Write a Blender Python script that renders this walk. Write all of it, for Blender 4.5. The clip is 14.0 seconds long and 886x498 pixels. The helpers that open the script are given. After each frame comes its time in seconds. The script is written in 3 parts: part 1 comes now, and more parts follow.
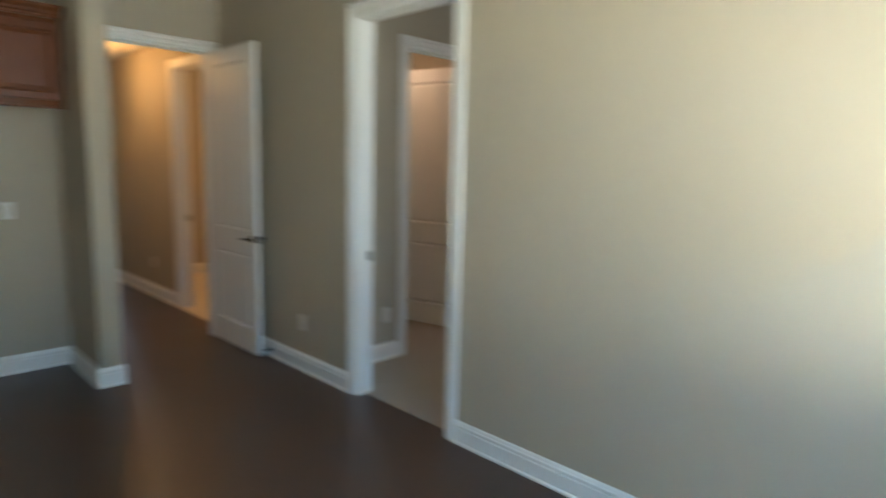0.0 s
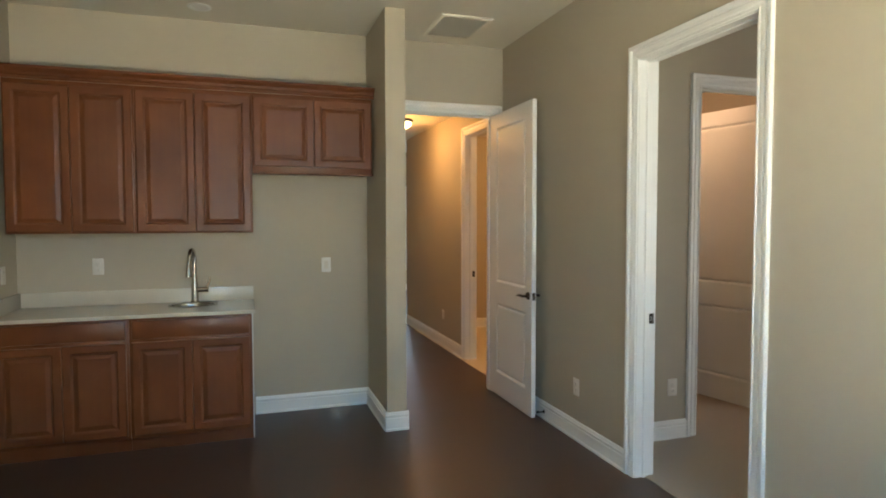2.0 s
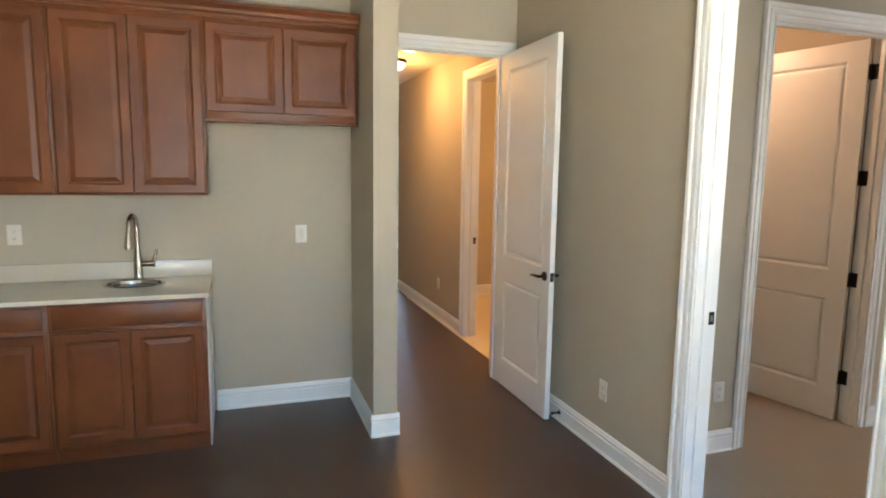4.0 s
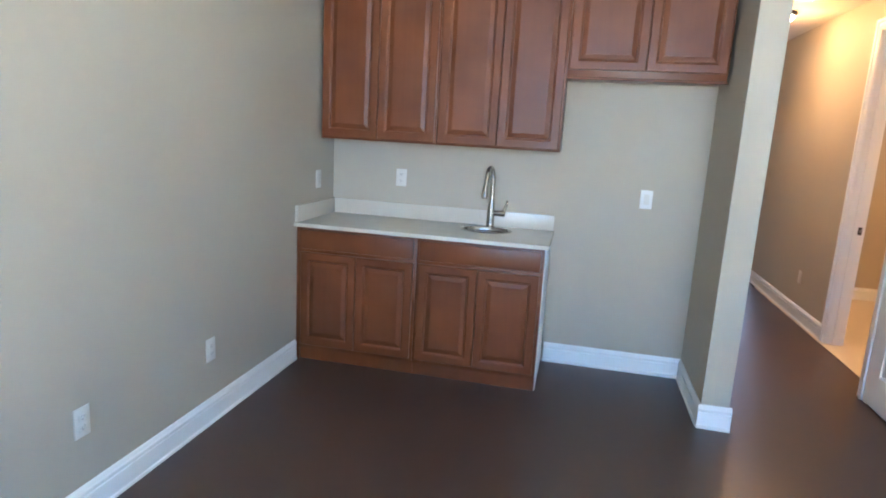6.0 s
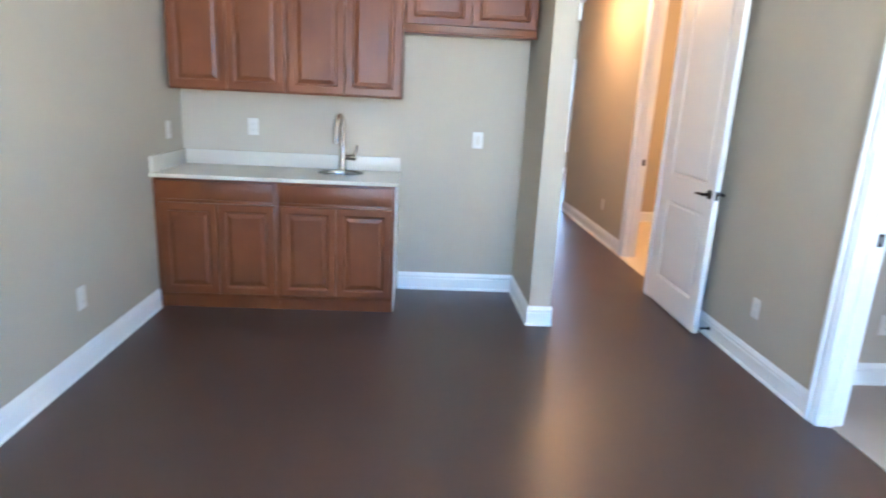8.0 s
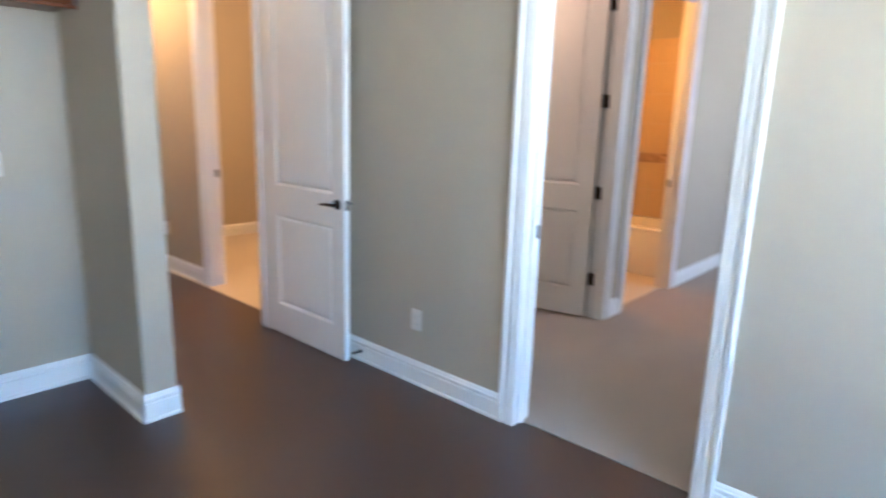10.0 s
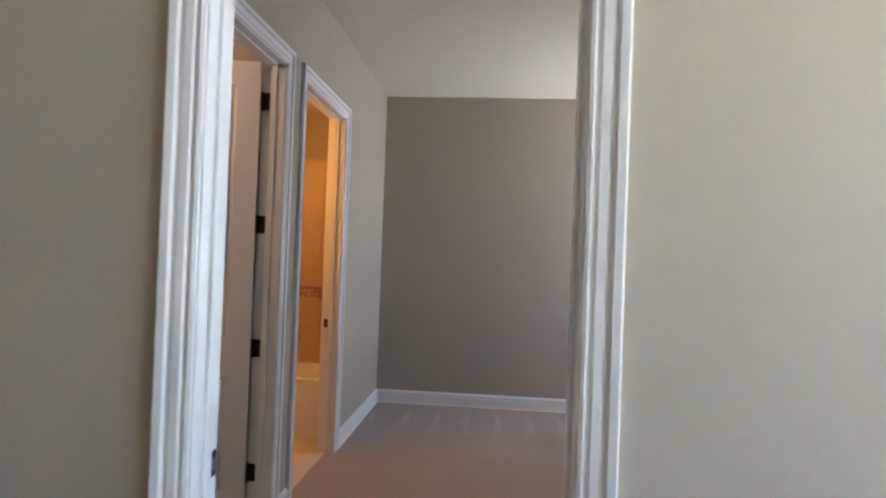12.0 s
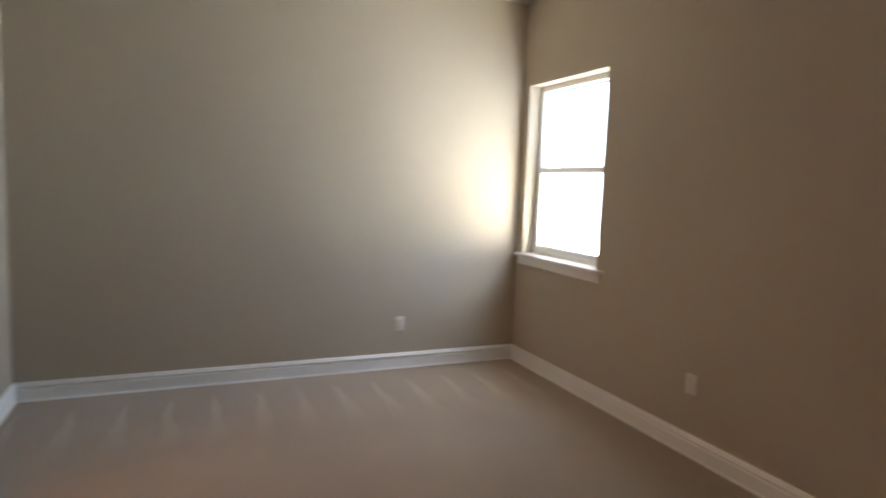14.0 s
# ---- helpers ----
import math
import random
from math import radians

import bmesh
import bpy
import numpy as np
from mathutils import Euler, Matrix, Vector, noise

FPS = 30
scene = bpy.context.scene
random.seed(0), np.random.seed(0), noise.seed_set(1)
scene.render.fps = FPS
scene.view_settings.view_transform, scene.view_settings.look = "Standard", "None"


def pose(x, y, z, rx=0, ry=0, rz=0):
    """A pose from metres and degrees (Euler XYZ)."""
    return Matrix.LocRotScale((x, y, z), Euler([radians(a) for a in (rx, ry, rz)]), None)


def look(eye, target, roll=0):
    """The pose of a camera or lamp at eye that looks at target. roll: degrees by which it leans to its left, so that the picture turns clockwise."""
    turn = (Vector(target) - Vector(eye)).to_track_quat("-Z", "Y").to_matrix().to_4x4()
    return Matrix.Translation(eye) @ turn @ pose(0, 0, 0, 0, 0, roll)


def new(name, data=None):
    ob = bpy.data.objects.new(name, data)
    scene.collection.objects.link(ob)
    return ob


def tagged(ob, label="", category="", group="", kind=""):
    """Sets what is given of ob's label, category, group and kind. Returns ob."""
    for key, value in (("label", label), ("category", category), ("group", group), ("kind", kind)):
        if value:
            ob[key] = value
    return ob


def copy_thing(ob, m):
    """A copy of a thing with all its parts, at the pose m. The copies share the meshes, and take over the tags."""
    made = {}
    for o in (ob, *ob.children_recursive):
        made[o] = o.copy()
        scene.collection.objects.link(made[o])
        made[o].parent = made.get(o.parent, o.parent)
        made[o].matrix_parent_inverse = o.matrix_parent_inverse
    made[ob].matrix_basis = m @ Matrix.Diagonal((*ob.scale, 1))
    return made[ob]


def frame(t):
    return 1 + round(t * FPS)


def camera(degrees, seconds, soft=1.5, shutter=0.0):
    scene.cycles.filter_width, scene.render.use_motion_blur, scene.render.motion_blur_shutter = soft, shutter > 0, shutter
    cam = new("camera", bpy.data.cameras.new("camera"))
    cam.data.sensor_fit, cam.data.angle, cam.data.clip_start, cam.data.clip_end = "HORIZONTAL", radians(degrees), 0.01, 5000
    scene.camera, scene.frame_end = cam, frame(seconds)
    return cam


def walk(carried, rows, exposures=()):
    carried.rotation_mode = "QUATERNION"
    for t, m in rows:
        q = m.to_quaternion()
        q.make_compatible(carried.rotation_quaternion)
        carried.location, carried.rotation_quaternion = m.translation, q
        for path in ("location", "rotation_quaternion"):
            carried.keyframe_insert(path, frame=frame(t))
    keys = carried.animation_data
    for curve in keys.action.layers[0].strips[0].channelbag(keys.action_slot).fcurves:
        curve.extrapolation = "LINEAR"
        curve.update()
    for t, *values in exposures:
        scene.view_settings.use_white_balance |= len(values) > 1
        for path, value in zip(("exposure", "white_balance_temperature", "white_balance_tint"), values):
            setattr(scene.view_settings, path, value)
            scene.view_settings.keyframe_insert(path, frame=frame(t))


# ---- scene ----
cam = camera(72.7, 14.0, soft=1.9, shutter=0.6)
PATH = [
    (0, (1.350, 1.396, 1.551), (2.749, 2.798, 1.276), 1.3),
    (0.5, (1.502, 1.541, 1.515), (2.365, 3.337, 1.343), 3.3),
    (1, (1.498, 1.564, 1.524), (2.255, 3.412, 1.412), 0.7),
    (1.5, (1.548, 1.538, 1.498), (2.223, 3.420, 1.430), 0.8),
    (2, (1.541, 1.567, 1.518), (2.159, 3.467, 1.427), -0.1),
    (2.2, (1.443, 1.668, 1.543), (2.073, 3.561, 1.401), 0.2),
    (4.3, (1.811, 2.508, 1.597), (2.451, 4.383, 1.326), 0.9),
    (4.5, (1.838, 2.577, 1.568), (2.327, 4.497, 1.296), 0.8),
    (5, (1.759, 2.551, 1.547), (1.776, 4.540, 1.330), 3.0),
    (5.5, (1.697, 2.553, 1.576), (1.406, 4.503, 1.236), 2.7),
    (6, (1.713, 2.445, 1.520), (1.296, 4.364, 1.140), 3.3),
    (6.5, (1.725, 2.237, 1.533), (1.422, 4.169, 1.116), 1.2),
    (7, (1.739, 1.979, 1.512), (1.607, 3.909, 1.004), 1.0),
    (7.2, (1.776, 1.902, 1.515), (1.618, 3.829, 1.003), 1.7),
    (9.3, (1.398, 2.563, 1.435), (2.400, 4.233, 0.981), 3.9),
    (9.5, (1.390, 2.709, 1.489), (2.504, 4.305, 1.028), 3.5),
    (10, (1.465, 3.035, 1.449), (2.921, 4.338, 1.022), 1.8),
    (10.5, (1.525, 3.192, 1.419), (3.207, 4.124, 0.871), 0.2),
    (11, (1.775, 3.496, 1.445), (3.616, 4.138, 0.998), 1.2),
    (11.5, (2.093, 3.709, 1.458), (4.045, 4.123, 1.320), 1.9),
    (12, (2.400, 3.879, 1.462), (4.392, 4.055, 1.487), 2.1),
    (12.5, (2.771, 3.973, 1.457), (4.768, 4.072, 1.440), 2.8),
    (13, (3.087, 4.086, 1.456), (5.081, 3.962, 1.373), 2.3),
    (13.5, (3.504, 4.065, 1.478), (5.441, 3.607, 1.281), 1.6),
    (14, (3.766, 4.009, 1.498), (5.589, 3.212, 1.290), 2.2),
]
walk(cam, [(t, look(eye, target, roll)) for t, eye, target, roll in PATH], exposures=((0, 0.90, 5450, 3), (1, 0.85, 5800, 5), (2.2, 1.42, 6050, 6), (4.3, 2.00, 5700, 10), (5.2, 2.15, 5020, 10), (6, 2.30, 4700, 11), (7.2, 2.67, 4720, 12), (9.5, 2.50, 4790, 12), (10.5, 2.15, 4600, 11), (11, 2.05, 4600, 10), (12, 1.41, 5050, 14), (12.5, 1.40, 5130, 13), (14, 1.42, 5300, 8)))

# ---- world, sun, large lights ----
world = bpy.data.worlds.new("world")
scene.world = world
world.use_nodes = True
wn = world.node_tree
sky = wn.nodes.new("ShaderNodeTexSky")
sky.sky_type = "NISHITA"
sky.sun_disc = False
sky.air_density, sky.dust_density, sky.ozone_density = 1.0, 0.1, 8.0
sky.sun_elevation, sky.sun_rotation = radians(74), radians(0)
wn.links.new(sky.outputs["Color"], wn.nodes["Background"].inputs["Color"])
wn.nodes["Background"].inputs["Strength"].default_value = 0.10


def sun_lamp():
    data = bpy.data.lights.new("sun", "SUN")
    data.energy, data.angle, data.color = 5.0, radians(0.5), (1.0, 0.95, 0.86)
    ob = new("sun", data)
    ob.matrix_world = look((0, 30 * math.cos(radians(74)), 30 * math.sin(radians(74))), (0, 0, 0))


def point_lamp(name, at, watts, colour, radius):
    data = bpy.data.lights.new(name, "POINT")
    data.energy, data.color, data.shadow_soft_size = watts, colour, radius
    ob = new(name, data)
    ob.location = at
    return ob


WARM = (1.0, 0.41, 0.080)
sun_lamp()
# lamps burning in the rooms beyond
point_lamp("hall_bulb", (3.30, 7.85, 2.56), 3.2, WARM, 0.08)
point_lamp("hall_bulb", (3.28, 8.55, 2.52), 8.0, WARM, 0.06)
point_lamp("closet_bulb", (4.68, 5.90, 2.62), 6.5, (1.0, 0.56, 0.30), 0.07)
point_lamp("bath_bulb", (6.10, 5.95, 2.25), 16, (1.0, 0.37, 0.045), 0.18)
point_lamp("utility_bulb", (4.7, 7.7, 2.5), 22.0, (1.0, 0.49, 0.16), 0.10)



def window_lamp(name, m, w, h, watts, colour):
    data = bpy.data.lights.new(name, "AREA")
    data.shape, data.size, data.size_y = "RECTANGLE", w, h
    data.energy, data.color = watts, colour
    ob = new(name, data)
    ob.matrix_world = m


def daylight(x0, x1, z0, z1, y, inward, sky_watts, ground_watts):
    """Daylight in a window's opening: blue skylight falling in from above, warm light thrown up by the sunlit ground."""
    out = 0.16
    turn = 90 * inward
    xm, w = (x0 + x1) / 2, x1 - x0 - 0.06
    window_lamp("sky_light", pose(xm, y - inward * out, z1 - 0.22, turn - inward * 74), w, 0.50, sky_watts, (0.26, 0.62, 1.0))
    window_lamp("ground_light", pose(xm, y - inward * out, z0 - 0.02, turn + inward * 51), w, 0.50, ground_watts, (1.0, 0.86, 0.60))


daylight(0.95, 2.15, 0.80, 2.35, 0.73, 1, 14.5, 76.0)
daylight(2.15, 3.35, 0.80, 2.35, 0.73, 1, 14.5, 76.0)
window_lamp("sky_light", pose(7.685, 1.166, 1.65, 90), 0.90, 1.28, 12.0, (0.93, 0.96, 1.0))
window_lamp("ground_light", pose(7.685, 0.98, 1.02, 156), 0.95, 0.40, 26.0, (1.0, 0.80, 0.52))
window_lamp("sky_light", pose(4.9, 14.66, 1.38, -90), 2.7, 1.75, 26.0, (0.85, 0.95, 1.0))

# ---- materials ----


def mat(name, base, rough=0.6, metal=0.0, vary=0.06, scale=3.0, bump=0.0, bump_scale=200.0, second=None, coat=0.0):
    """Principled material with colour drift at two scales and a fine relief."""
    m = bpy.data.materials.new(name)
    m.use_nodes = True
    n, l = m.node_tree.nodes, m.node_tree.links
    b = n["Principled BSDF"]
    b.inputs["Roughness"].default_value, b.inputs["Metallic"].default_value = rough, metal
    b.inputs["Coat Weight"].default_value = coat
    co = n.new("ShaderNodeTexCoord")
    big = n.new("ShaderNodeTexNoise")
    big.inputs["Scale"].default_value, big.inputs["Detail"].default_value = scale, 4
    l.new(co.outputs["Object"], big.inputs["Vector"])
    fine = n.new("ShaderNodeTexNoise")
    fine.inputs["Scale"].default_value, fine.inputs["Detail"].default_value = scale * 14, 3
    l.new(co.outputs["Object"], fine.inputs["Vector"])
    add = n.new("ShaderNodeMix")
    add.data_type = "FLOAT"
    add.inputs[0].default_value = 0.35
    l.new(big.outputs["Fac"], add.inputs[2])
    l.new(fine.outputs["Fac"], add.inputs[3])
    mix = n.new("ShaderNodeMix")
    mix.data_type = "RGBA"
    c2 = second or tuple(c * (1 - vary * 2) for c in base)
    c1 = tuple(min(1, c * (1 + vary)) for c in base)
    mix.inputs[6].default_value, mix.inputs[7].default_value = (*c2, 1), (*c1, 1)
    l.new(add.outputs[0], mix.inputs[0])
    l.new(mix.outputs[2], b.inputs["Base Color"])
    rr = n.new("ShaderNodeMapRange")
    rr.inputs["To Min"].default_value, rr.inputs["To Max"].default_value = max(0.02, rough * 0.85), min(1, rough * 1.15)
    l.new(big.outputs["Fac"], rr.inputs["Value"])
    l.new(rr.outputs[0], b.inputs["Roughness"])
    if bump:
        tex = n.new("ShaderNodeTexNoise")
        tex.inputs["Scale"].default_value, tex.inputs["Detail"].default_value = bump_scale, 2
        l.new(co.outputs["Object"], tex.inputs["Vector"])
        bp = n.new("ShaderNodeBump")
        bp.inputs["Strength"].default_value, bp.inputs["Distance"].default_value = bump, 0.002
        l.new(tex.outputs["Fac"], bp.inputs["Height"])
        l.new(bp.outputs[0], b.inputs["Normal"])
    return m


def wood_mat(name, dark, light, rough):
    """Stained cherry: long grain along z, soft blotches."""
    m = bpy.data.materials.new(name)
    m.use_nodes = True
    n, l = m.node_tree.nodes, m.node_tree.links
    b = n["Principled BSDF"]
    co = n.new("ShaderNodeTexCoord")
    info = n.new("ShaderNodeObjectInfo")
    off = n.new("ShaderNodeVectorMath")
    off.operation = "ADD"
    l.new(co.outputs["Object"], off.inputs[0])
    sc = n.new("ShaderNodeVectorMath")
    sc.operation = "SCALE"
    sc.inputs["Scale"].default_value = 9.0
    l.new(info.outputs["Random"], sc.inputs[0])
    l.new(sc.outputs[0], off.inputs[1])
    mp = n.new("ShaderNodeMapping")
    mp.inputs["Scale"].default_value = (30, 30, 1.4)
    l.new(off.outputs[0], mp.inputs["Vector"])
    grain = n.new("ShaderNodeTexNoise")
    grain.inputs["Scale"].default_value, grain.inputs["Detail"].default_value, grain.inputs["Distortion"].default_value = 1.0, 6, 0.6
    l.new(mp.outputs[0], grain.inputs["Vector"])
    blot = n.new("ShaderNodeTexNoise")
    blot.inputs["Scale"].default_value, blot.inputs["Detail"].default_value = 3.2, 3
    l.new(off.outputs[0], blot.inputs["Vector"])
    add = n.new("ShaderNodeMix")
    add.data_type = "FLOAT"
    add.inputs[0].default_value = 0.82
    l.new(grain.outputs["Fac"], add.inputs[2])
    l.new(blot.outputs["Fac"], add.inputs[3])
    ramp = n.new("ShaderNodeValToRGB")
    ramp.color_ramp.elements[0].position, ramp.color_ramp.elements[0].color = 0.28, (*dark, 1)
    ramp.color_ramp.elements[1].position, ramp.color_ramp.elements[1].color = 0.72, (*light, 1)
    l.new(add.outputs[0], ramp.inputs["Fac"])
    l.new(ramp.outputs["Color"], b.inputs["Base Color"])
    b.inputs["Roughness"].default_value = rough
    b.inputs["Coat Weight"].default_value, b.inputs["Coat Roughness"].default_value = 0.10, 0.30
    b.inputs["Specular IOR Level"].default_value = 0.27
    bp = n.new("ShaderNodeBump")
    bp.inputs["Strength"].default_value, bp.inputs["Distance"].default_value = 0.02, 0.001
    l.new(grain.outputs["Fac"], bp.inputs["Height"])
    l.new(bp.outputs[0], b.inputs["Normal"])
    return m


def carpet_mat():
    """Cut-pile beige carpet with vacuum strokes where the pile lies over towards the east wall."""
    m = bpy.data.materials.new("carpet")
    m.use_nodes = True
    n, l = m.node_tree.nodes, m.node_tree.links
    b = n["Principled BSDF"]
    b.inputs["Roughness"].default_value = 1.0
    b.inputs["Sheen Weight"].default_value = 0.25
    co = n.new("ShaderNodeTexCoord")
    fine = n.new("ShaderNodeTexNoise")
    fine.inputs["Scale"].default_value, fine.inputs["Detail"].default_value = 260, 3
    l.new(co.outputs["Object"], fine.inputs["Vector"])
    big = n.new("ShaderNodeTexNoise")
    big.inputs["Scale"].default_value, big.inputs["Detail"].default_value = 1.7, 4
    l.new(co.outputs["Object"], big.inputs["Vector"])
    sep = n.new("ShaderNodeSeparateXYZ")
    l.new(co.outputs["Object"], sep.inputs[0])

    def op(kind, a, c=None):
        q = n.new("ShaderNodeMath")
        q.operation = kind
        for i, v in enumerate((a, c)):
            if v is None:
                continue
            if isinstance(v, (int, float)):
                q.inputs[i].default_value = v
            else:
                l.new(v, q.inputs[i])
        return q.outputs[0]
    # triangular strokes: saw across y, widening with the distance from the wall
    wob = op("MULTIPLY", big.outputs["Fac"], 0.16)
    yy = op("ADD", sep.outputs["Y"], wob)
    saw = op("PINGPONG", op("MULTIPLY", yy, 3.6), 0.5)
    reach = op("DIVIDE", op("SUBTRACT", 8.12, sep.outputs["X"]), 1.5)
    tri = op("LESS_THAN", saw, op("MULTIPLY", reach, 0.42))
    near = op("SUBTRACT", 1.0, op("MINIMUM", op("MAXIMUM", op("MULTIPLY", op("SUBTRACT", reach, 0.22), 2.6), 0.0), 1.0))
    start = op("GREATER_THAN", reach, 0.06)
    stroke = op("MULTIPLY", op("MULTIPLY", tri, near), start)
    tone = op("ADD", op("MULTIPLY", stroke, 0.30), op("ADD", op("MULTIPLY", fine.outputs["Fac"], 0.5), op("MULTIPLY", big.outputs["Fac"], 0.35)))
    ramp = n.new("ShaderNodeValToRGB")
    ramp.color_ramp.elements[0].position, ramp.color_ramp.elements[0].color = 0.15, (0.225, 0.172, 0.125, 1)
    ramp.color_ramp.elements[1].position, ramp.color_ramp.elements[1].color = 0.95, (0.415, 0.335, 0.255, 1)
    l.new(tone, ramp.inputs["Fac"])
    l.new(ramp.outputs["Color"], b.inputs["Base Color"])
    bp = n.new("ShaderNodeBump")
    bp.inputs["Strength"].default_value, bp.inputs["Distance"].default_value = 0.6, 0.006
    l.new(fine.outputs["Fac"], bp.inputs["Height"])
    l.new(bp.outputs[0], b.inputs["Normal"])
    return m


def glass_mat():
    m = bpy.data.materials.new("glass")
    m.use_nodes = True
    b = m.node_tree.nodes["Principled BSDF"]
    b.inputs["Transmission Weight"].default_value, b.inputs["Roughness"].default_value, b.inputs["IOR"].default_value = 1.0, 0.0, 1.45
    return m


def glow_mat(name, colour, strength):
    m = bpy.data.materials.new(name)
    m.use_nodes = True
    b = m.node_tree.nodes["Principled BSDF"]
    b.inputs["Base Color"].default_value = (0.9, 0.85, 0.75, 1)
    b.inputs["Emission Color"].default_value, b.inputs["Emission Strength"].default_value = (*colour, 1), strength
    return m


PAINT = mat("wall_paint", (0.41, 0.365, 0.288), 0.80, vary=0.025, scale=1.3, bump=0.05, bump_scale=260)
CEIL = mat("ceiling_paint", (0.62, 0.59, 0.51), 0.9, vary=0.02, scale=1.1, bump=0.25, bump_scale=90)
WHITE = mat("white_enamel", (0.75, 0.755, 0.75), 0.42, vary=0.012, scale=3, bump=0.008, bump_scale=60)
FLOOR = mat("dark_floor", (0.060, 0.035, 0.026), 0.34, vary=0.22, scale=1.5, bump=0.04, bump_scale=60, second=(0.040, 0.024, 0.018))
CARPET = carpet_mat()
CHERRY = wood_mat("cherry", (0.086, 0.026, 0.0082), (0.148, 0.047, 0.0135), 0.36)
QUARTZ = mat("white_quartz", (0.51, 0.48, 0.415), 0.16, vary=0.05, scale=9, second=(0.46, 0.43, 0.365))
NICKEL = mat("brushed_nickel", (0.46, 0.42, 0.37), 0.22, 1.0, vary=0.05, scale=30)
STEEL = mat("sink_steel", (0.42, 0.42, 0.41), 0.20, 1.0, vary=0.05, scale=25)
BRONZE = mat("dark_bronze", (0.030, 0.022, 0.018), 0.38, 0.85, vary=0.15, scale=40)
PLATE = mat("white_plastic", (0.70, 0.70, 0.69), 0.4, vary=0.01, scale=20)
ALMOND = mat("off_white_plastic", (0.62, 0.60, 0.555), 0.45, vary=0.01, scale=20)
# dark grey that stands for the shade inside holes, slots and vent gaps
OPENING_SHADE = mat("opening_shade", (0.16, 0.155, 0.15), 0.6, vary=0.1, scale=50)
TILE = mat("tan_tile", (0.54, 0.41, 0.22), 0.40, vary=0.07, scale=2.5, second=(0.42, 0.30, 0.15))
FTILE = mat("floor_tile", (0.62, 0.54, 0.42), 0.35, vary=0.06, scale=2.5)
GROUT = mat("grout", (0.50, 0.43, 0.32), 0.9, vary=0.06, scale=30)
TUB = mat("tub_enamel", (0.82, 0.80, 0.74), 0.12, vary=0.01, scale=3)
VINYL = mat("window_vinyl", (0.78, 0.80, 0.80), 0.35, vary=0.02, scale=10)
GRASS = mat("dry_ground", (0.74, 0.60, 0.30), 0.95, vary=0.10, scale=0.35, second=(0.66, 0.52, 0.25))
LEAF = mat("hedge_leaf", (0.035, 0.055, 0.038), 0.7, vary=0.3, scale=2.0)
STUCCO = mat("stucco", (0.60, 0.55, 0.45), 0.9, vary=0.04, scale=2.0, bump=0.3, bump_scale=80)
RUBBER = mat("black_rubber", (0.02, 0.02, 0.02), 0.6, vary=0.1, scale=30)
GLASS = glass_mat()
GLOBE = glow_mat("lit_glass", (1.0, 0.74, 0.38), 7.0)


def mosaic_mat():
    m = bpy.data.materials.new("mosaic")
    m.use_nodes = True
    n, l = m.node_tree.nodes, m.node_tree.links
    g = n.new("ShaderNodeNewGeometry")
    ramp = n.new("ShaderNodeValToRGB")
    ramp.color_ramp.interpolation = "CONSTANT"
    e = ramp.color_ramp.elements
    e[0].color = (0.27, 0.17, 0.10, 1)
    e[1].position, e[1].color = 0.30, (0.36, 0.24, 0.14, 1)
    x = e.new(0.55)
    x.color = (0.46, 0.33, 0.20, 1)
    x = e.new(0.80)
    x.color = (0.30, 0.19, 0.11, 1)
    l.new(g.outputs["Random Per Island"], ramp.inputs["Fac"])
    l.new(ramp.outputs["Color"], n["Principled BSDF"].inputs["Base Color"])
    n["Principled BSDF"].inputs["Roughness"].default_value = 0.35
    return m


MOSAIC = mosaic_mat()

# ---- mesh helpers ----


def box(bm, x0, x1, y0, y1, z0, z1, bevel=0.0):
    made = bmesh.ops.create_cube(bm, size=1.0)["verts"]
    for v in made:
        v.co = Vector(((x0 + x1) / 2 + v.co.x * (x1 - x0), (y0 + y1) / 2 + v.co.y * (y1 - y0), (z0 + z1) / 2 + v.co.z * (z1 - z0)))
    if bevel:
        edges = list({e for v in made for e in v.link_edges})
        bmesh.ops.bevel(bm, geom=edges, offset=bevel, segments=2, profile=0.5, affect="EDGES")


def rod(bm, a, b, r0, r1=None, sides=16):
    a, b = Vector(a), Vector(b)
    d = b - a
    m = Matrix.Translation((a + b) / 2) @ d.to_track_quat("Z", "Y").to_matrix().to_4x4()
    bmesh.ops.create_cone(bm, cap_ends=True, segments=sides, radius1=r0, radius2=r0 if r1 is None else r1, depth=d.length, matrix=m)


def tube(bm, points, radii, sides=14):
    """A round bar along points, with a radius at each."""
    points = [Vector(p) for p in points]
    rings, side = [], None
    for i, p in enumerate(points):
        t = (points[min(i + 1, len(points) - 1)] - points[max(i - 1, 0)]).normalized()
        if side is None:
            side = t.orthogonal().normalized()
        side = (side - t * side.dot(t)).normalized()
        up = t.cross(side)
        rings.append([bm.verts.new(p + (side * math.cos(2 * math.pi * k / sides) + up * math.sin(2 * math.pi * k / sides)) * radii[i]) for k in range(sides)])
    for a, b in zip(rings, rings[1:]):
        for k in range(sides):
            bm.faces.new((a[k], a[(k + 1) % sides], b[(k + 1) % sides], b[k]))
    bm.faces.new(rings[0][::-1])
    bm.faces.new(rings[-1])


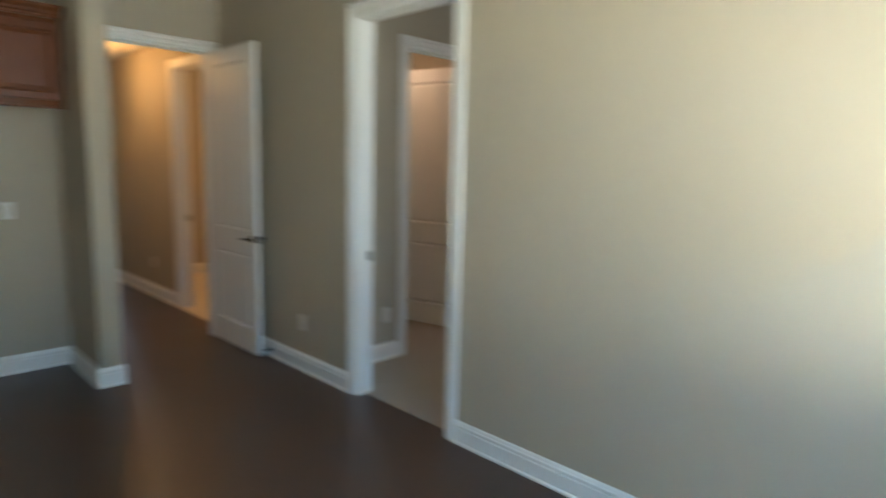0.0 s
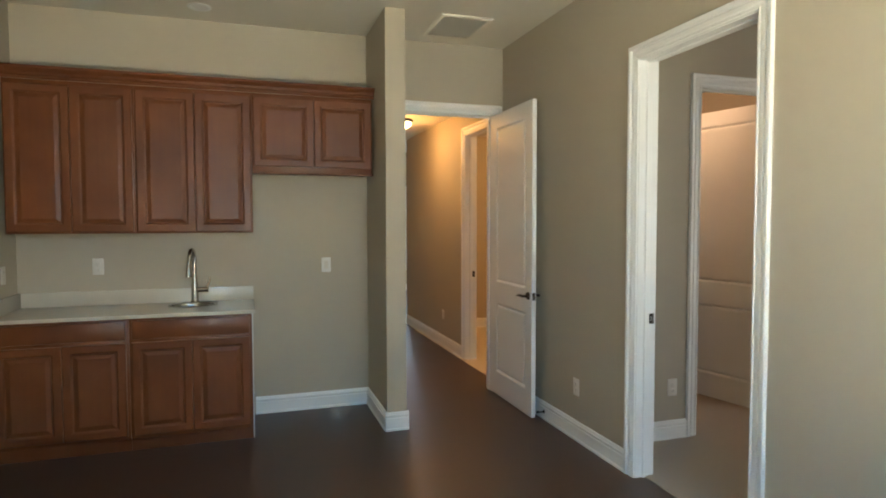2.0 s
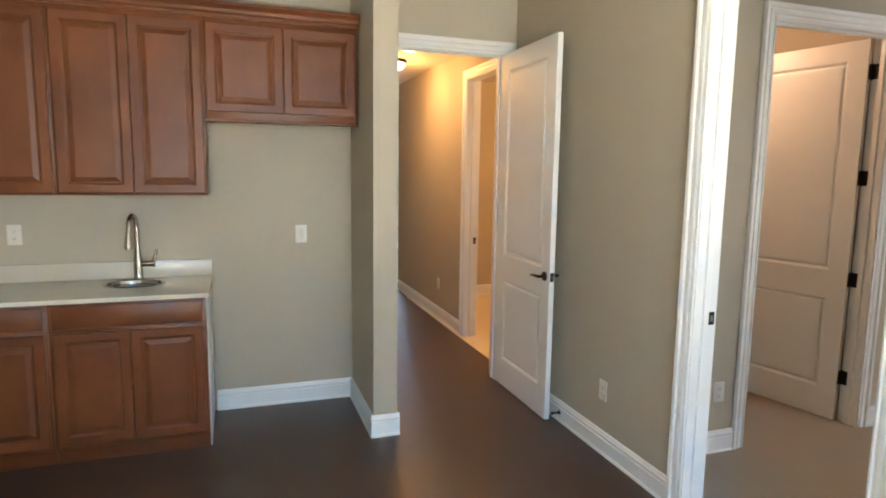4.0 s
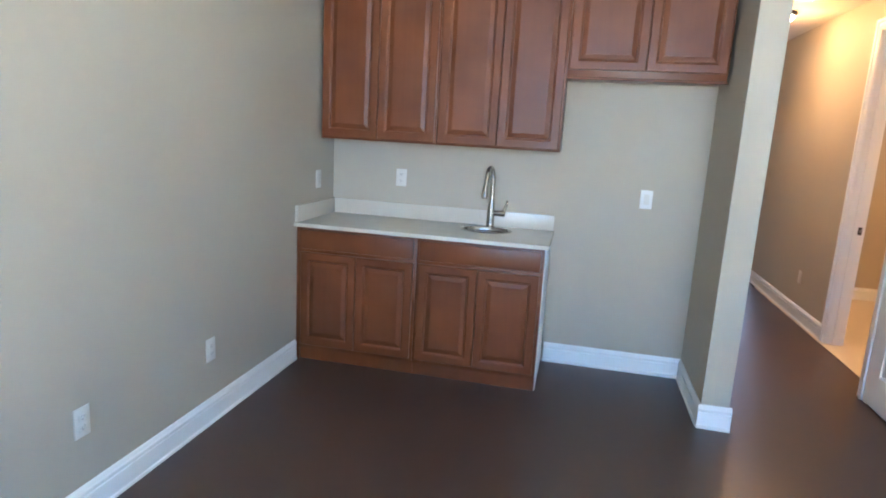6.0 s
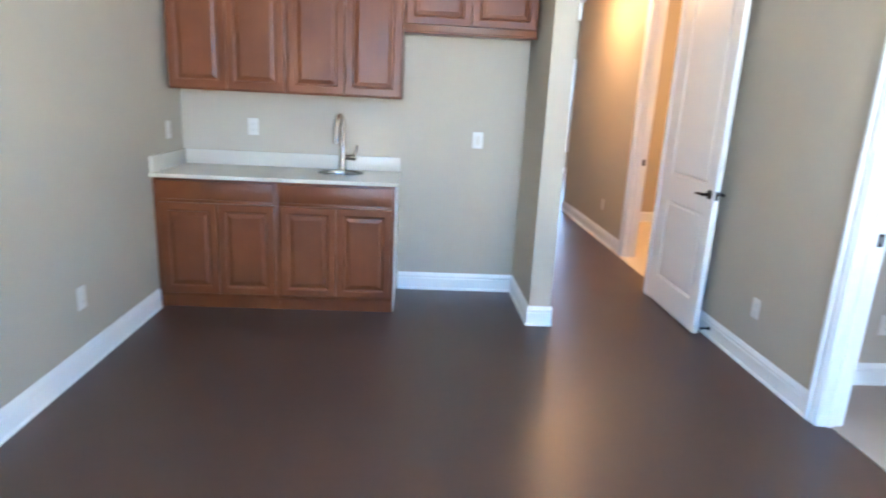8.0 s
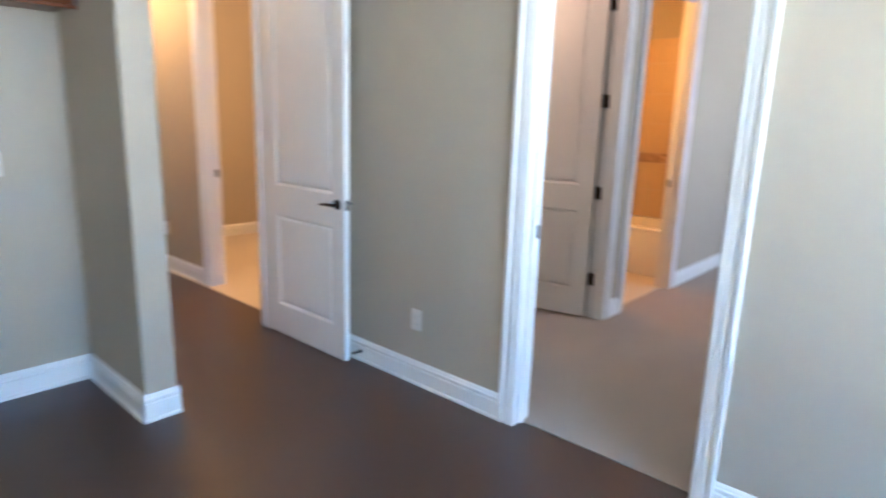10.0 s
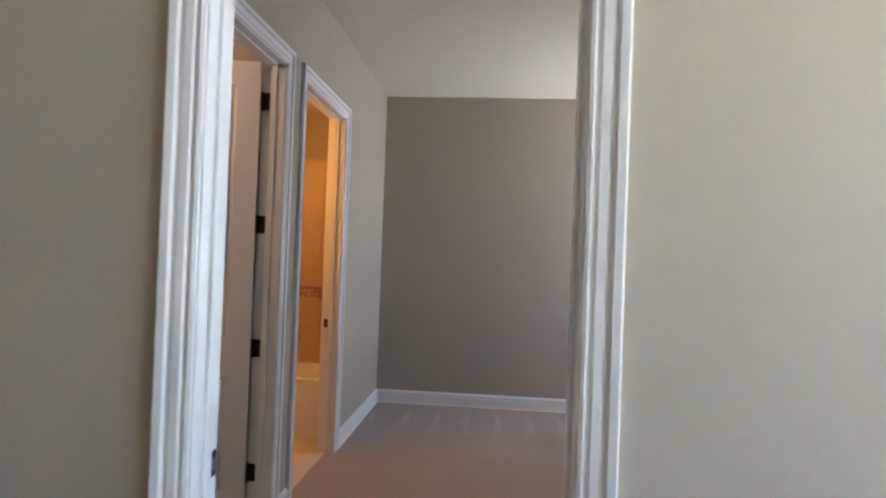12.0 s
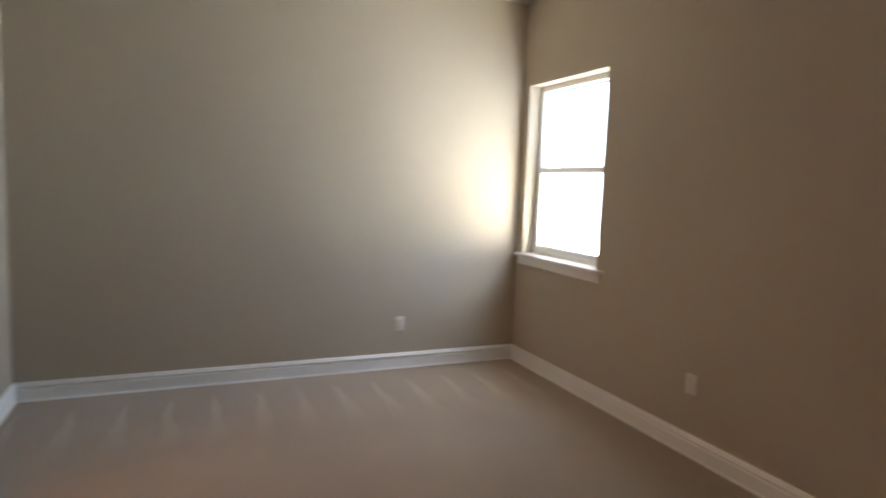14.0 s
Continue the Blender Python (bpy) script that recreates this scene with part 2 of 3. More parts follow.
def lathe(bm, profile, at=(0, 0, 0), sides=32, squash=1.0):
    """Turns (radius, z) pairs round the z axis."""
    rings = []
    for r, z in profile:
        rings.append([bm.verts.new((at[0] + r * math.cos(2 * math.pi * k / sides), at[1] + r * squash * math.sin(2 * math.pi * k / sides), at[2] + z)) for k in range(sides)])
    for a, b in zip(rings, rings[1:]):
        for k in range(sides):
            bm.faces.new((a[k], a[(k + 1) % sides], b[(k + 1) % sides], b[k]))
    return rings


def finish(bm, smooth):
    bmesh.ops.remove_doubles(bm, verts=bm.verts, dist=1e-6)
    bmesh.ops.recalc_face_normals(bm, faces=bm.faces)
    if smooth:
        for f in bm.faces:
            f.smooth = True
        for e in bm.edges:
            if len(e.link_faces) == 2 and e.calc_face_angle(0) > radians(38):
                e.smooth = False


def mesh(name, bm, material, smooth=False):
    finish(bm, smooth)
    me = bpy.data.meshes.new(name)
    bm.to_mesh(me)
    bm.free()
    me.materials.append(material)
    return new(name, me)


def part(name, bm, material, parent, label="", smooth=True):
    ob = mesh(name, bm, material, smooth)
    ob.parent = parent
    if label:
        tagged(ob, label)
    return ob


def thing(name, label, category, m=Matrix(), group=""):
    ob = new(name)
    ob.matrix_world = m
    ob.empty_display_size = 0.1
    return tagged(ob, label, category, group)


def structure(name, bm, material, label, category, smooth=False):
    return tagged(mesh(name, bm, material, smooth), label, category, "", "structure")


def wall_mesh(bm, axis, a0, a1, t0, t1, z0, z1, holes=()):
    """A wall along axis 'x' or 'y' from a0 to a1, t0 to t1 thick, with rectangular holes (a, b, bottom, top) through it."""
    us = sorted({a0, a1, *[h[0] for h in holes], *[h[1] for h in holes]})
    zs = sorted({z0, z1, *[max(z0, h[2]) for h in holes], *[h[3] for h in holes]})
    put = (lambda u, t, z: (u, t, z)) if axis == "x" else (lambda u, t, z: (t, u, z))
    solid = {}
    for i in range(len(us) - 1):
        for j in range(len(zs) - 1):
            u, z = (us[i] + us[i + 1]) / 2, (zs[j] + zs[j + 1]) / 2
            solid[i, j] = not any(h[0] < u < h[1] and h[2] < z < h[3] for h in holes)
    vs = {}

    def v(i, k, j):
        if (i, k, j) not in vs:
            vs[i, k, j] = bm.verts.new(put(us[i], (t0, t1)[k], zs[j]))
        return vs[i, k, j]
    for (i, j), s in solid.items():
        if not s:
            continue
        for k in (0, 1):
            bm.faces.new((v(i, k, j), v(i + 1, k, j), v(i + 1, k, j + 1), v(i, k, j + 1)))
        for di, dj, q in ((-1, 0, ((i, j), (i, j + 1))), (1, 0, ((i + 1, j), (i + 1, j + 1))), (0, -1, ((i, j), (i + 1, j))), (0, 1, ((i, j + 1), (i + 1, j + 1)))):
            if not solid.get((i + di, j + dj), False):
                (ia, ja), (ib, jb) = q
                bm.faces.new((v(ia, 0, ja), v(ib, 0, jb), v(ib, 1, jb), v(ia, 1, ja)))


def wall(name, axis, a0, a1, t0, t1, z1, holes=(), label="beige painted drywall wall with a smooth matte finish", material=None, z0=-0.02):
    bm = bmesh.new()
    wall_mesh(bm, axis, a0, a1, t0, t1, z0, z1, holes)
    return structure(name, bm, material or PAINT, label, "wall")


def slab(name, x0, x1, y0, y1, z0, z1, material, label, category):
    bm = bmesh.new()
    box(bm, x0, x1, y0, y1, z0, z1)
    return structure(name, bm, material, label, category)


BASE = ((0, 0), (0.021, 0), (0.021, 0.012), (0.015, 0.018), (0.015, 0.090), (0.010, 0.093), (0.010, 0.099), (0.017, 0.103), (0.017, 0.114), (0.012, 0.120), (0.010, 0.127), (0.005, 0.135), (0, 0.135))


def baseboard(runs):
    """Moulded skirting along the straight runs ((x0, y0), (x1, y1), (nx, ny)); n points into the room."""
    for (x0, y0), (x1, y1), (nx, ny) in runs:
        bm = bmesh.new()
        rings = [[bm.verts.new((x + nx * (d - 0.001), y + ny * (d - 0.001), z)) for d, z in BASE] for x, y in ((x0, y0), (x1, y1))]
        for i in range(len(BASE)):
            j = (i + 1) % len(BASE)
            bm.faces.new((rings[0][i], rings[0][j], rings[1][j], rings[1][i]))
        bm.faces.new(rings[0])
        bm.faces.new(rings[1][::-1])
        structure("baseboard", bm, WHITE, "glossy white moulded baseboard along the foot of the wall", "baseboard")


CASING = ((0, 0), (0, 0.010), (0.009, 0.013), (0.013, 0.007), (0.021, 0.007), (0.026, 0.013), (0.045, 0.014), (0.049, 0.009), (0.057, 0.009), (0.061, 0.020), (0.079, 0.022), (0.083, 0.018), (0.083, 0))


def casing(bm, a0, a1, top, put):
    """Mitred door casing round the opening a0..a1 up to top; put(a, depth, z) gives the place."""
    rows = [[bm.verts.new(put(a, d, z)) for d, a, z in ((d, a0 - u, 0.0), (d, a0 - u, top + u), (d, a1 + u, top + u), (d, a1 + u, 0.0))] for u, d in CASING]
    for i in range(len(rows)):
        j = (i + 1) % len(rows)
        for k in range(3):
            bm.faces.new((rows[i][k], rows[j][k], rows[j][k + 1], rows[i][k + 1]))
    bm.faces.new([r[0] for r in rows])
    bm.faces.new([r[3] for r in rows][::-1])


def door_frame(name, axis, a0, a1, t0, t1, top, near_side=1, far_side=1, stop_at=0.5, label="white painted door frame with moulded casing"):
    """Jambs, stops and casings of an opening a0..a1 (clear) in a wall from t0 to t1 thick."""
    put = (lambda a, t, z: (a, t, z)) if axis == "x" else (lambda a, t, z: (t, a, z))

    def b3(bm, a, b, t, u, z, w, bev=0.0015):
        p, q = put(a, t, z), put(b, u, w)
        box(bm, p[0], q[0], p[1], q[1], p[2], q[2], bev)
    frame_ob = tagged(new(name), label, "door frame", "", "structure")
    J = 0.019
    e0, e1 = t0 - 0.002, t1 + 0.002
    for a, b in ((a0 - J, a0), (a1, a1 + J)):
        bm = bmesh.new()
        b3(bm, a, b, e0, e1, 0.0, top)
        part("jamb", bm, WHITE, frame_ob, smooth=False)
    bm = bmesh.new()
    b3(bm, a0 - J, a1 + J, e0, e1, top, top + J)
    part("head_jamb", bm, WHITE, frame_ob, smooth=False)
    s = t0 + (t1 - t0) * stop_at
    for a, b in ((a0, a0 + 0.011), (a1 - 0.011, a1)):
        bm = bmesh.new()
        b3(bm, a, b, s, s + 0.032, 0.0, top - 0.0005, 0.003)
        part("door_stop", bm, WHITE, frame_ob, smooth=False)
    bm = bmesh.new()
    b3(bm, a0 + 0.011, a1 - 0.011, s, s + 0.032, top - 0.011, top - 0.0005, 0.003)
    part("door_stop", bm, WHITE, frame_ob, smooth=False)
    for on, face, sign in ((near_side, t0, -1), (far_side, t1, 1)):
        if on:
            bm = bmesh.new()
            casing(bm, a0 - 0.006, a1 + 0.006, top + 0.006, lambda a, d, z, f=face, g=sign: put(a, f + g * (d + 0.0005), z))
            part("casing", bm, WHITE, frame_ob, smooth=False)
    return frame_ob


def strike(frame_ob, x, y, z, axis, sign):
    """Dark strike plate on a jamb face; the jamb faces along axis with sign."""
    bm = bmesh.new()
    w, h, d = 0.028, 0.060, 0.003
    if axis == "y":
        box(bm, x - w / 2, x + w / 2, y, y + sign * d, z - h / 2, z + h / 2, 0.001)
    else:
        box(bm, x, x + sign * d, y - w / 2, y + w / 2, z - h / 2, z + h / 2, 0.001)
    p = part("strike_plate", bm, BRONZE, frame_ob, "dark bronze strike plate")
    # no hole is cut: a dark raised pad paints its shade on the plate
    bm = bmesh.new()
    if axis == "y":
        box(bm, x - 0.007, x + 0.007, y + sign * d, y + sign * (d + 0.001), z - 0.014, z + 0.014)
    else:
        box(bm, x + sign * d, x + sign * (d + 0.001), y - 0.007, y + 0.007, z - 0.014, z + 0.014)
    part("latch_hole_shade", bm, OPENING_SHADE, p, smooth=False)


def moulded_face(bm, w, h, panels, y, sign, depth, bead):
    """A door's face in the plane y with sunk, moulded panels (x0, x1, z0, z1)."""
    us = sorted({0, w, *[p[0] for p in panels], *[p[1] for p in panels]})
    zs = sorted({0, h, *[p[2] for p in panels], *[p[3] for p in panels]})
    for i in range(len(us) - 1):
        for j in range(len(zs) - 1):
            a, b, c, d = us[i], us[i + 1], zs[j], zs[j + 1]
            if any(abs(a - p[0]) < 1e-6 and abs(b - p[1]) < 1e-6 and p[2] - 1e-6 <= c and d <= p[3] + 1e-6 for p in panels):
                loops = []
                for inset, sink in ((0, 0), (bead * 0.30, depth * 0.55), (bead * 0.42, depth), (bead * 0.62, depth), (bead * 0.78, depth * 0.40), (bead * 1.0, depth * 0.22), (bead * 1.5, depth * 0.15)):
                    loops.append([bm.verts.new((x, y - sign * sink, z)) for x, z in ((a + inset, c + inset), (b - inset, c + inset), (b - inset, d - inset), (a + inset, d - inset))])
                for lo, hi in zip(loops, loops[1:]):
                    for k in range(4):
                        bm.faces.new((lo[k], lo[(k + 1) % 4], hi[(k + 1) % 4], hi[k]))
                bm.faces.new(loops[-1])
            else:
                bm.faces.new([bm.verts.new((x, y, z)) for x, z in ((a, c), (b, c), (b, d), (a, d))])


def panel_leaf(w, h, thick, panels, depth=0.013, bead=0.034):
    """A leaf from x = 0 (hinge) to w, y from 0 to thick, moulded on both faces."""
    bm = bmesh.new()
    moulded_face(bm, w, h, panels, 0.0, -1, depth, bead)
    moulded_face(bm, w, h, panels, thick, 1, depth, bead)
    for p, q in (((0, 0), (w, 0)), ((w, 0), (w, h)), ((w, h), (0, h)), ((0, h), (0, 0))):
        bm.faces.new([bm.verts.new(c) for c in ((p[0], 0, p[1]), (q[0], 0, q[1]), (q[0], thick, q[1]), (p[0], thick, p[1]))])
    return bm


def door(name, w, m, label, handle=True):
    """An open two-panel interior door with its hardware; x runs from the hinge to the free edge."""
    h, thick, z0 = 2.425, 0.035, 0.012
    s = 0.115
    ob = mesh(name, panel_leaf(w, h, thick, ((s, w - s, 0.20, 0.80), (s, w - s, 0.985, h - 0.12))), WHITE, False)
    ob.matrix_world = m @ Matrix.Translation((0, 0, z0))
    tagged(ob, label, "door", "", "structure")
    if handle:
        zc = 0.945 - z0
        for y, sg in ((0, -1), (thick, 1)):
            bm = bmesh.new()
            rod(bm, (w - 0.062, y, zc), (w - 0.062, y + sg * 0.009, zc), 0.031, 0.028, 24)
            rod(bm, (w - 0.062, y + sg * 0.009, zc), (w - 0.062, y + sg * 0.052, zc), 0.011, 0.010)
            tube(bm, [(w - 0.052, y + sg * 0.052, zc), (w - 0.075, y + sg * 0.054, zc + 0.002), (w - 0.11, y + sg * 0.053, zc + 0.001), (w - 0.145, y + sg * 0.050, zc - 0.003), (w - 0.172, y + sg * 0.046, zc - 0.008)], [0.011, 0.0105, 0.009, 0.008, 0.006])
            part("door_handle", bm, BRONZE, ob, "dark bronze lever handle")
        bm = bmesh.new()
        box(bm, w, w + 0.002, thick / 2 - 0.0125, thick / 2 + 0.0125, zc - 0.029, zc + 0.029, 0.0008)
        lp = part("latch_plate", bm, BRONZE, ob, "dark bronze latch plate")
        bm = bmesh.new()
        box(bm, w + 0.002, w + 0.011, thick / 2 - 0.006, thick / 2 + 0.006, zc - 0.008, zc + 0.008, 0.002)
        part("latch_bolt", bm, NICKEL, lp)
    return ob


def hinge(parent, at, jamb_dir, leaf_dir, local=True):
    """A butt hinge: knuckle at the place and two plates."""
    bm = bmesh.new()
    x, y, z = at
    rod(bm, (x, y, z - 0.045), (x, y, z + 0.045), 0.0075, sides=10)
    for dz in (-0.050, 0.045):
        rod(bm, (x, y, z + dz), (x, y, z + dz + 0.005), 0.006, sides=10)
    for dx, dy in (jamb_dir, leaf_dir):
        px, py = x + dx * 0.036, y + dy * 0.036
        ex, ey = (0.0012, 0.0) if dx == 0 else (0.0, 0.0012)
        box(bm, min(x, px) - ex, max(x, px) + ex, min(y, py) - ey, max(y, py) + ey, z - 0.044, z + 0.044)
    part("hinge", bm, BRONZE, parent, "dark bronze butt hinge")


# ---- the rooms ----
H, HB, HH = 3.03, 3.03, 2.72
DT = 2.44
J = 0.019

# main room
wall("wall_west", "y", 0.73, 6.62, -0.12, 0.0, H)
wall("wall_north", "x", 0.0, 3.70, 6.50, 6.62, H, ((2.79 - J, 3.60 + J, -1, DT + J),))
wall("wall_partition", "y", 5.79, 6.50, 2.487, 2.632, H, label="short beige drywall partition beside the kitchenette alcove")
wall("wall_east", "y", 0.73, 6.62, 3.70, 3.82, H, ((3.70 - J, 4.54 + J, -1, DT + J),))
wall("wall_south", "x", 0.0, 3.70, 0.73, 0.85, H, ((0.95, 3.35, 0.80, 2.35),))
slab("floor", -0.12, 3.762, 0.73, 14.6, -0.12, 0.0, FLOOR, "dark brown satin floor with soft reflections", "floor")
slab("ceiling", -0.12, 3.82, 0.73, 6.62, H, H + 0.12, CEIL, "off-white painted ceiling with fine texture", "ceiling")
# bedroom
wall("wall_bedroom_north", "x", 3.82, 8.41, 5.01, 5.125, HB, ((4.54 - J, 5.46 + J, -1, DT + J), (5.80 - J, 6.715 + J, -1, DT + J)))
wall("wall_bedroom_east", "y", 1.17, 5.01, 8.29, 8.41, HB)
wall("wall_bedroom_south", "x", 3.82, 8.29, 1.17, 1.335, HB, ((7.18, 8.19, 0.93, 2.35),))
slab("ceiling_bedroom", 3.82, 8.41, 1.17, 5.125, HB, HB + 0.12, CEIL, "off-white painted bedroom ceiling with fine texture", "ceiling")
slab("floor_bedroom", 3.762, 8.29, 1.17, 5.068, -0.12, 0.006, CARPET, "beige cut-pile carpet with vacuum strokes", "carpet")
# closet
slab("floor_closet", 4.0, 5.68, 5.068, 6.4, -0.12, 0.006, CARPET, "beige cut-pile closet carpet", "carpet")
wall("wall_closet_west", "y", 5.125, 6.42, 3.82, 4.20, HH)
wall("wall_closet_north", "x", 4.20, 5.63, 6.32, 6.42, HH)
wall("wall_closet_east", "y", 5.125, 7.22, 5.63, 5.74, HH)
slab("ceiling_closet", 3.82, 5.68, 5.125, 6.42, HH, HH + 0.1, CEIL, "off-white closet ceiling", "ceiling")
# bathroom
slab("floor_bathroom", 5.68, 7.87, 5.068, 7.22, -0.12, 0.004, FTILE, "pale beige tiled bathroom floor", "floor")
wall("wall_bathroom_north", "x", 5.74, 7.75, 7.10, 7.22, HH)
wall("wall_bathroom_east", "y", 5.125, 7.22, 7.75, 7.87, HH)
slab("ceiling_bathroom", 5.68, 7.87, 5.125, 7.22, HH, HH + 0.1, CEIL, "off-white bathroom ceiling", "ceiling")
# hall
wall("wall_hall_east", "y", 6.62, 10.25, 3.80, 3.92, HH, ((6.88 - J, 7.715 + J, -1, DT + J),))
wall("wall_hall_west", "y", 6.62, 10.25, 2.48, 2.60, HH)
slab("ceiling_hall", 2.48, 3.92, 6.62, 10.25, HH, HH + 0.12, CEIL, "off-white painted hall ceiling", "ceiling")
# utility room off the hall
slab("floor_utility", 3.762, 5.6, 6.42, 9.68, -0.12, 0.004, FTILE, "pale beige tiled floor beyond the hall door", "floor")
wall("wall_utility_south", "x", 3.82, 5.63, 6.42, 6.52, HH)
wall("wall_utility_east", "y", 6.52, 9.678, 5.50, 5.60, HH)
wall("wall_utility_north", "x", 3.92, 5.50, 9.58, 9.678, HH)
slab("ceiling_utility", 3.90, 5.60, 6.42, 9.678, HH, HH + 0.1, CEIL, "off-white utility room ceiling", "ceiling")
# living room past the hall
slab("floor_living", 3.762, 7.0, 10.13, 14.6, -0.12, 0.0, FLOOR, "dark brown satin floor of the far room", "floor")
wall("wall_living_north", "x", 0.0, 7.0, 14.48, 14.60, H, ((3.5, 6.3, 0.45, 2.30),))
wall("wall_living_west", "y", 10.25, 14.60, -0.12, 0.0, H)
wall("wall_living_east", "y", 10.25, 14.60, 7.0, 7.12, H)
wall("wall_living_south", "x", 0.0, 7.0, 10.13, 10.25, H, ((2.48, 3.92, -1, HH + 0.12),))
slab("ceiling_living", -0.12, 7.12, 10.13, 14.6, H, H + 0.1, CEIL, "off-white ceiling of the far room", "ceiling")
# skirting
baseboard((
    ((0, 0.85), (0, 5.915), (1, 0)),
    ((1.585, 6.50), (2.487, 6.50), (0, -1)),
    ((2.487, 5.79), (2.487, 6.50), (-1, 0)),
    ((2.472, 5.79), (2.647, 5.79), (0, -1)),
    ((2.632, 5.79), (2.632, 6.50), (1, 0)),
    ((3.70, 4.63), (3.70, 6.42), (-1, 0)),
    ((3.70, 0.85), (3.70, 3.611), (-1, 0)),
    ((3.82, 5.01), (4.451, 5.01), (0, -1)),
    ((5.549, 5.01), (5.711, 5.01), (0, -1)),
    ((6.804, 5.01), (8.29, 5.01), (0, -1)),
    ((8.29, 1.335), (8.29, 5.01), (-1, 0)),
    ((3.82, 1.335), (8.29, 1.335), (0, 1)),
    ((3.82, 1.335), (3.82, 3.611), (1, 0)),
    ((3.82, 4.63), (3.82, 5.01), (1, 0)),
    ((3.80, 7.804), (3.80, 10.25), (-1, 0)),
    ((2.60, 6.62), (2.60, 10.25), (1, 0)),
    ((3.92, 9.58), (5.50, 9.58), (0, -1)),
    ((5.50, 6.52), (5.50, 9.58), (-1, 0)),
    ((4.20, 6.32), (5.63, 6.32), (0, -1)),
    ((0.0, 14.48), (7.0, 14.48), (0, -1)),
))

# door frames and doors
f = door_frame("door_frame_1", "y", 3.70, 4.54, 3.70, 3.82, DT, stop_at=0.36)
strike(f, 3.797, 4.54, 0.945, "y", -1)
strike(f, 3.797, 3.70, 0.945, "y", 1)
f = door_frame("door_frame_2", "x", 2.79, 3.60, 6.50, 6.62, DT, stop_at=0.40)
f = door_frame("door_frame_3", "x", 4.54, 5.46, 5.01, 5.125, DT, stop_at=0.36)
f = door_frame("door_frame_4", "x", 5.80, 6.715, 5.01, 5.125, DT, stop_at=0.36)
strike(f, 6.715, 5.10, 0.945, "x", -1)
f = door_frame("door_frame_5", "y", 6.88, 7.715, 3.80, 3.92, DT, stop_at=0.36)
strike(f, 3.892, 7.715, 0.945, "y", -1)

hall_door = door("door_1", 0.806, pose(3.594, 6.497, 0, 0, 0, -90.2), "white two-panel hall door standing open against the wall")
for k in range(4):
    hinge(hall_door, (0.0, 0.040, 0.29 + 0.647 * k), (1, 0), (0, -1))
closet_door = door("door_2", 0.905, pose(5.452, 5.135, 0, 0, 0, 102) , "white two-panel closet door standing open into the closet")
for k in range(4):
    hinge(closet_door, (-0.004, -0.004, 0.288 + 0.647 * k), (-1, 0), (0, 1))
for k in range(4):
    bm = bmesh.new()
    box(bm, 5.456, 5.4605, 5.090, 5.127, 0.254 + 0.647 * k, 0.346 + 0.647 * k, 0.0008)
    part("hinge_plate", bm, BRONZE, bpy.data.objects["door_frame_3"], "dark bronze hinge plate")


# ---- windows ----
def window(name, axis_y, x0, x1, z0, z1, depth_y, inside_sign, label):
    """A single-hung vinyl window in the wall at y; inside_sign points into the room."""
    ob = tagged(new(name), label, "window", "", "structure")
    f = 0.045
    y0, y1 = depth_y, depth_y + inside_sign * 0.055
    mid = z0 + (z1 - z0) * 0.505
    for nm, b in (("side_frame", (x0, x0 + f, z0, z1)), ("side_frame", (x1 - f, x1, z0, z1)), ("head_frame", (x0 + f, x1 - f, z1 - f, z1)), ("bottom_frame", (x0 + f, x1 - f, z0, z0 + f)), ("meeting_rail", (x0 + f, x1 - f, mid - 0.022, mid + 0.022))):
        bm = bmesh.new()
        box(bm, b[0], b[1], min(y0, y1), max(y0, y1), b[2], b[3], 0.004)
        part(nm, bm, VINYL, ob)
    yl = depth_y + inside_sign * 0.040
    for b in ((x0 + f, x0 + f + 0.028, z0 + f, mid - 0.022), (x1 - f - 0.028, x1 - f, z0 + f, mid - 0.022), (x0 + f + 0.028, x1 - f - 0.028, z0 + f, z0 + f + 0.034)):
        bm = bmesh.new()
        box(bm, b[0], b[1], min(yl, yl + inside_sign * 0.028), max(yl, yl + inside_sign * 0.028), b[2], b[3], 0.003)
        part("sash_rail", bm, VINYL, ob)
    for za, zb in ((z0 + f, mid - 0.022), (mid + 0.022, z1 - f)):
        bm = bmesh.new()
        ym = depth_y + inside_sign * 0.020
        box(bm, x0 + f, x1 - f, ym - 0.002, ym + 0.002, za, zb)
        p = part("pane", bm, GLASS, ob, smooth=False)
        p.visible_shadow = False
    return ob


w1 = window("window_1", 0, 7.18, 8.19, 0.955, 2.35, 1.172, 1, "white single-hung vinyl window with bright daylight behind")
for nm, b in (("window_sill", (7.10, 8.27, 1.20, 1.372, 0.930, 0.956)), ("apron", (7.13, 8.24, 1.336, 1.350, 0.862, 0.929))):
    bm = bmesh.new()
    box(bm, *b, 0.004)
    part(nm, bm, WHITE, w1, "white painted wooden " + ("stool" if nm == "window_sill" else "apron board"))
for k in range(2):
    window("window_2" if k == 0 else "window_3", 0, 0.95 + 1.20 * k, 2.15 + 1.20 * k, 0.80, 2.35, 0.732, 1, "white vinyl window behind the walk")
for k in range(2):
    window("window_4" if k == 0 else "window_5", 0, 3.5 + 1.4 * k, 4.9 + 1.4 * k, 0.45, 2.30, 14.598, -1, "bright white vinyl window of the far room")

# ---- kitchenette ----


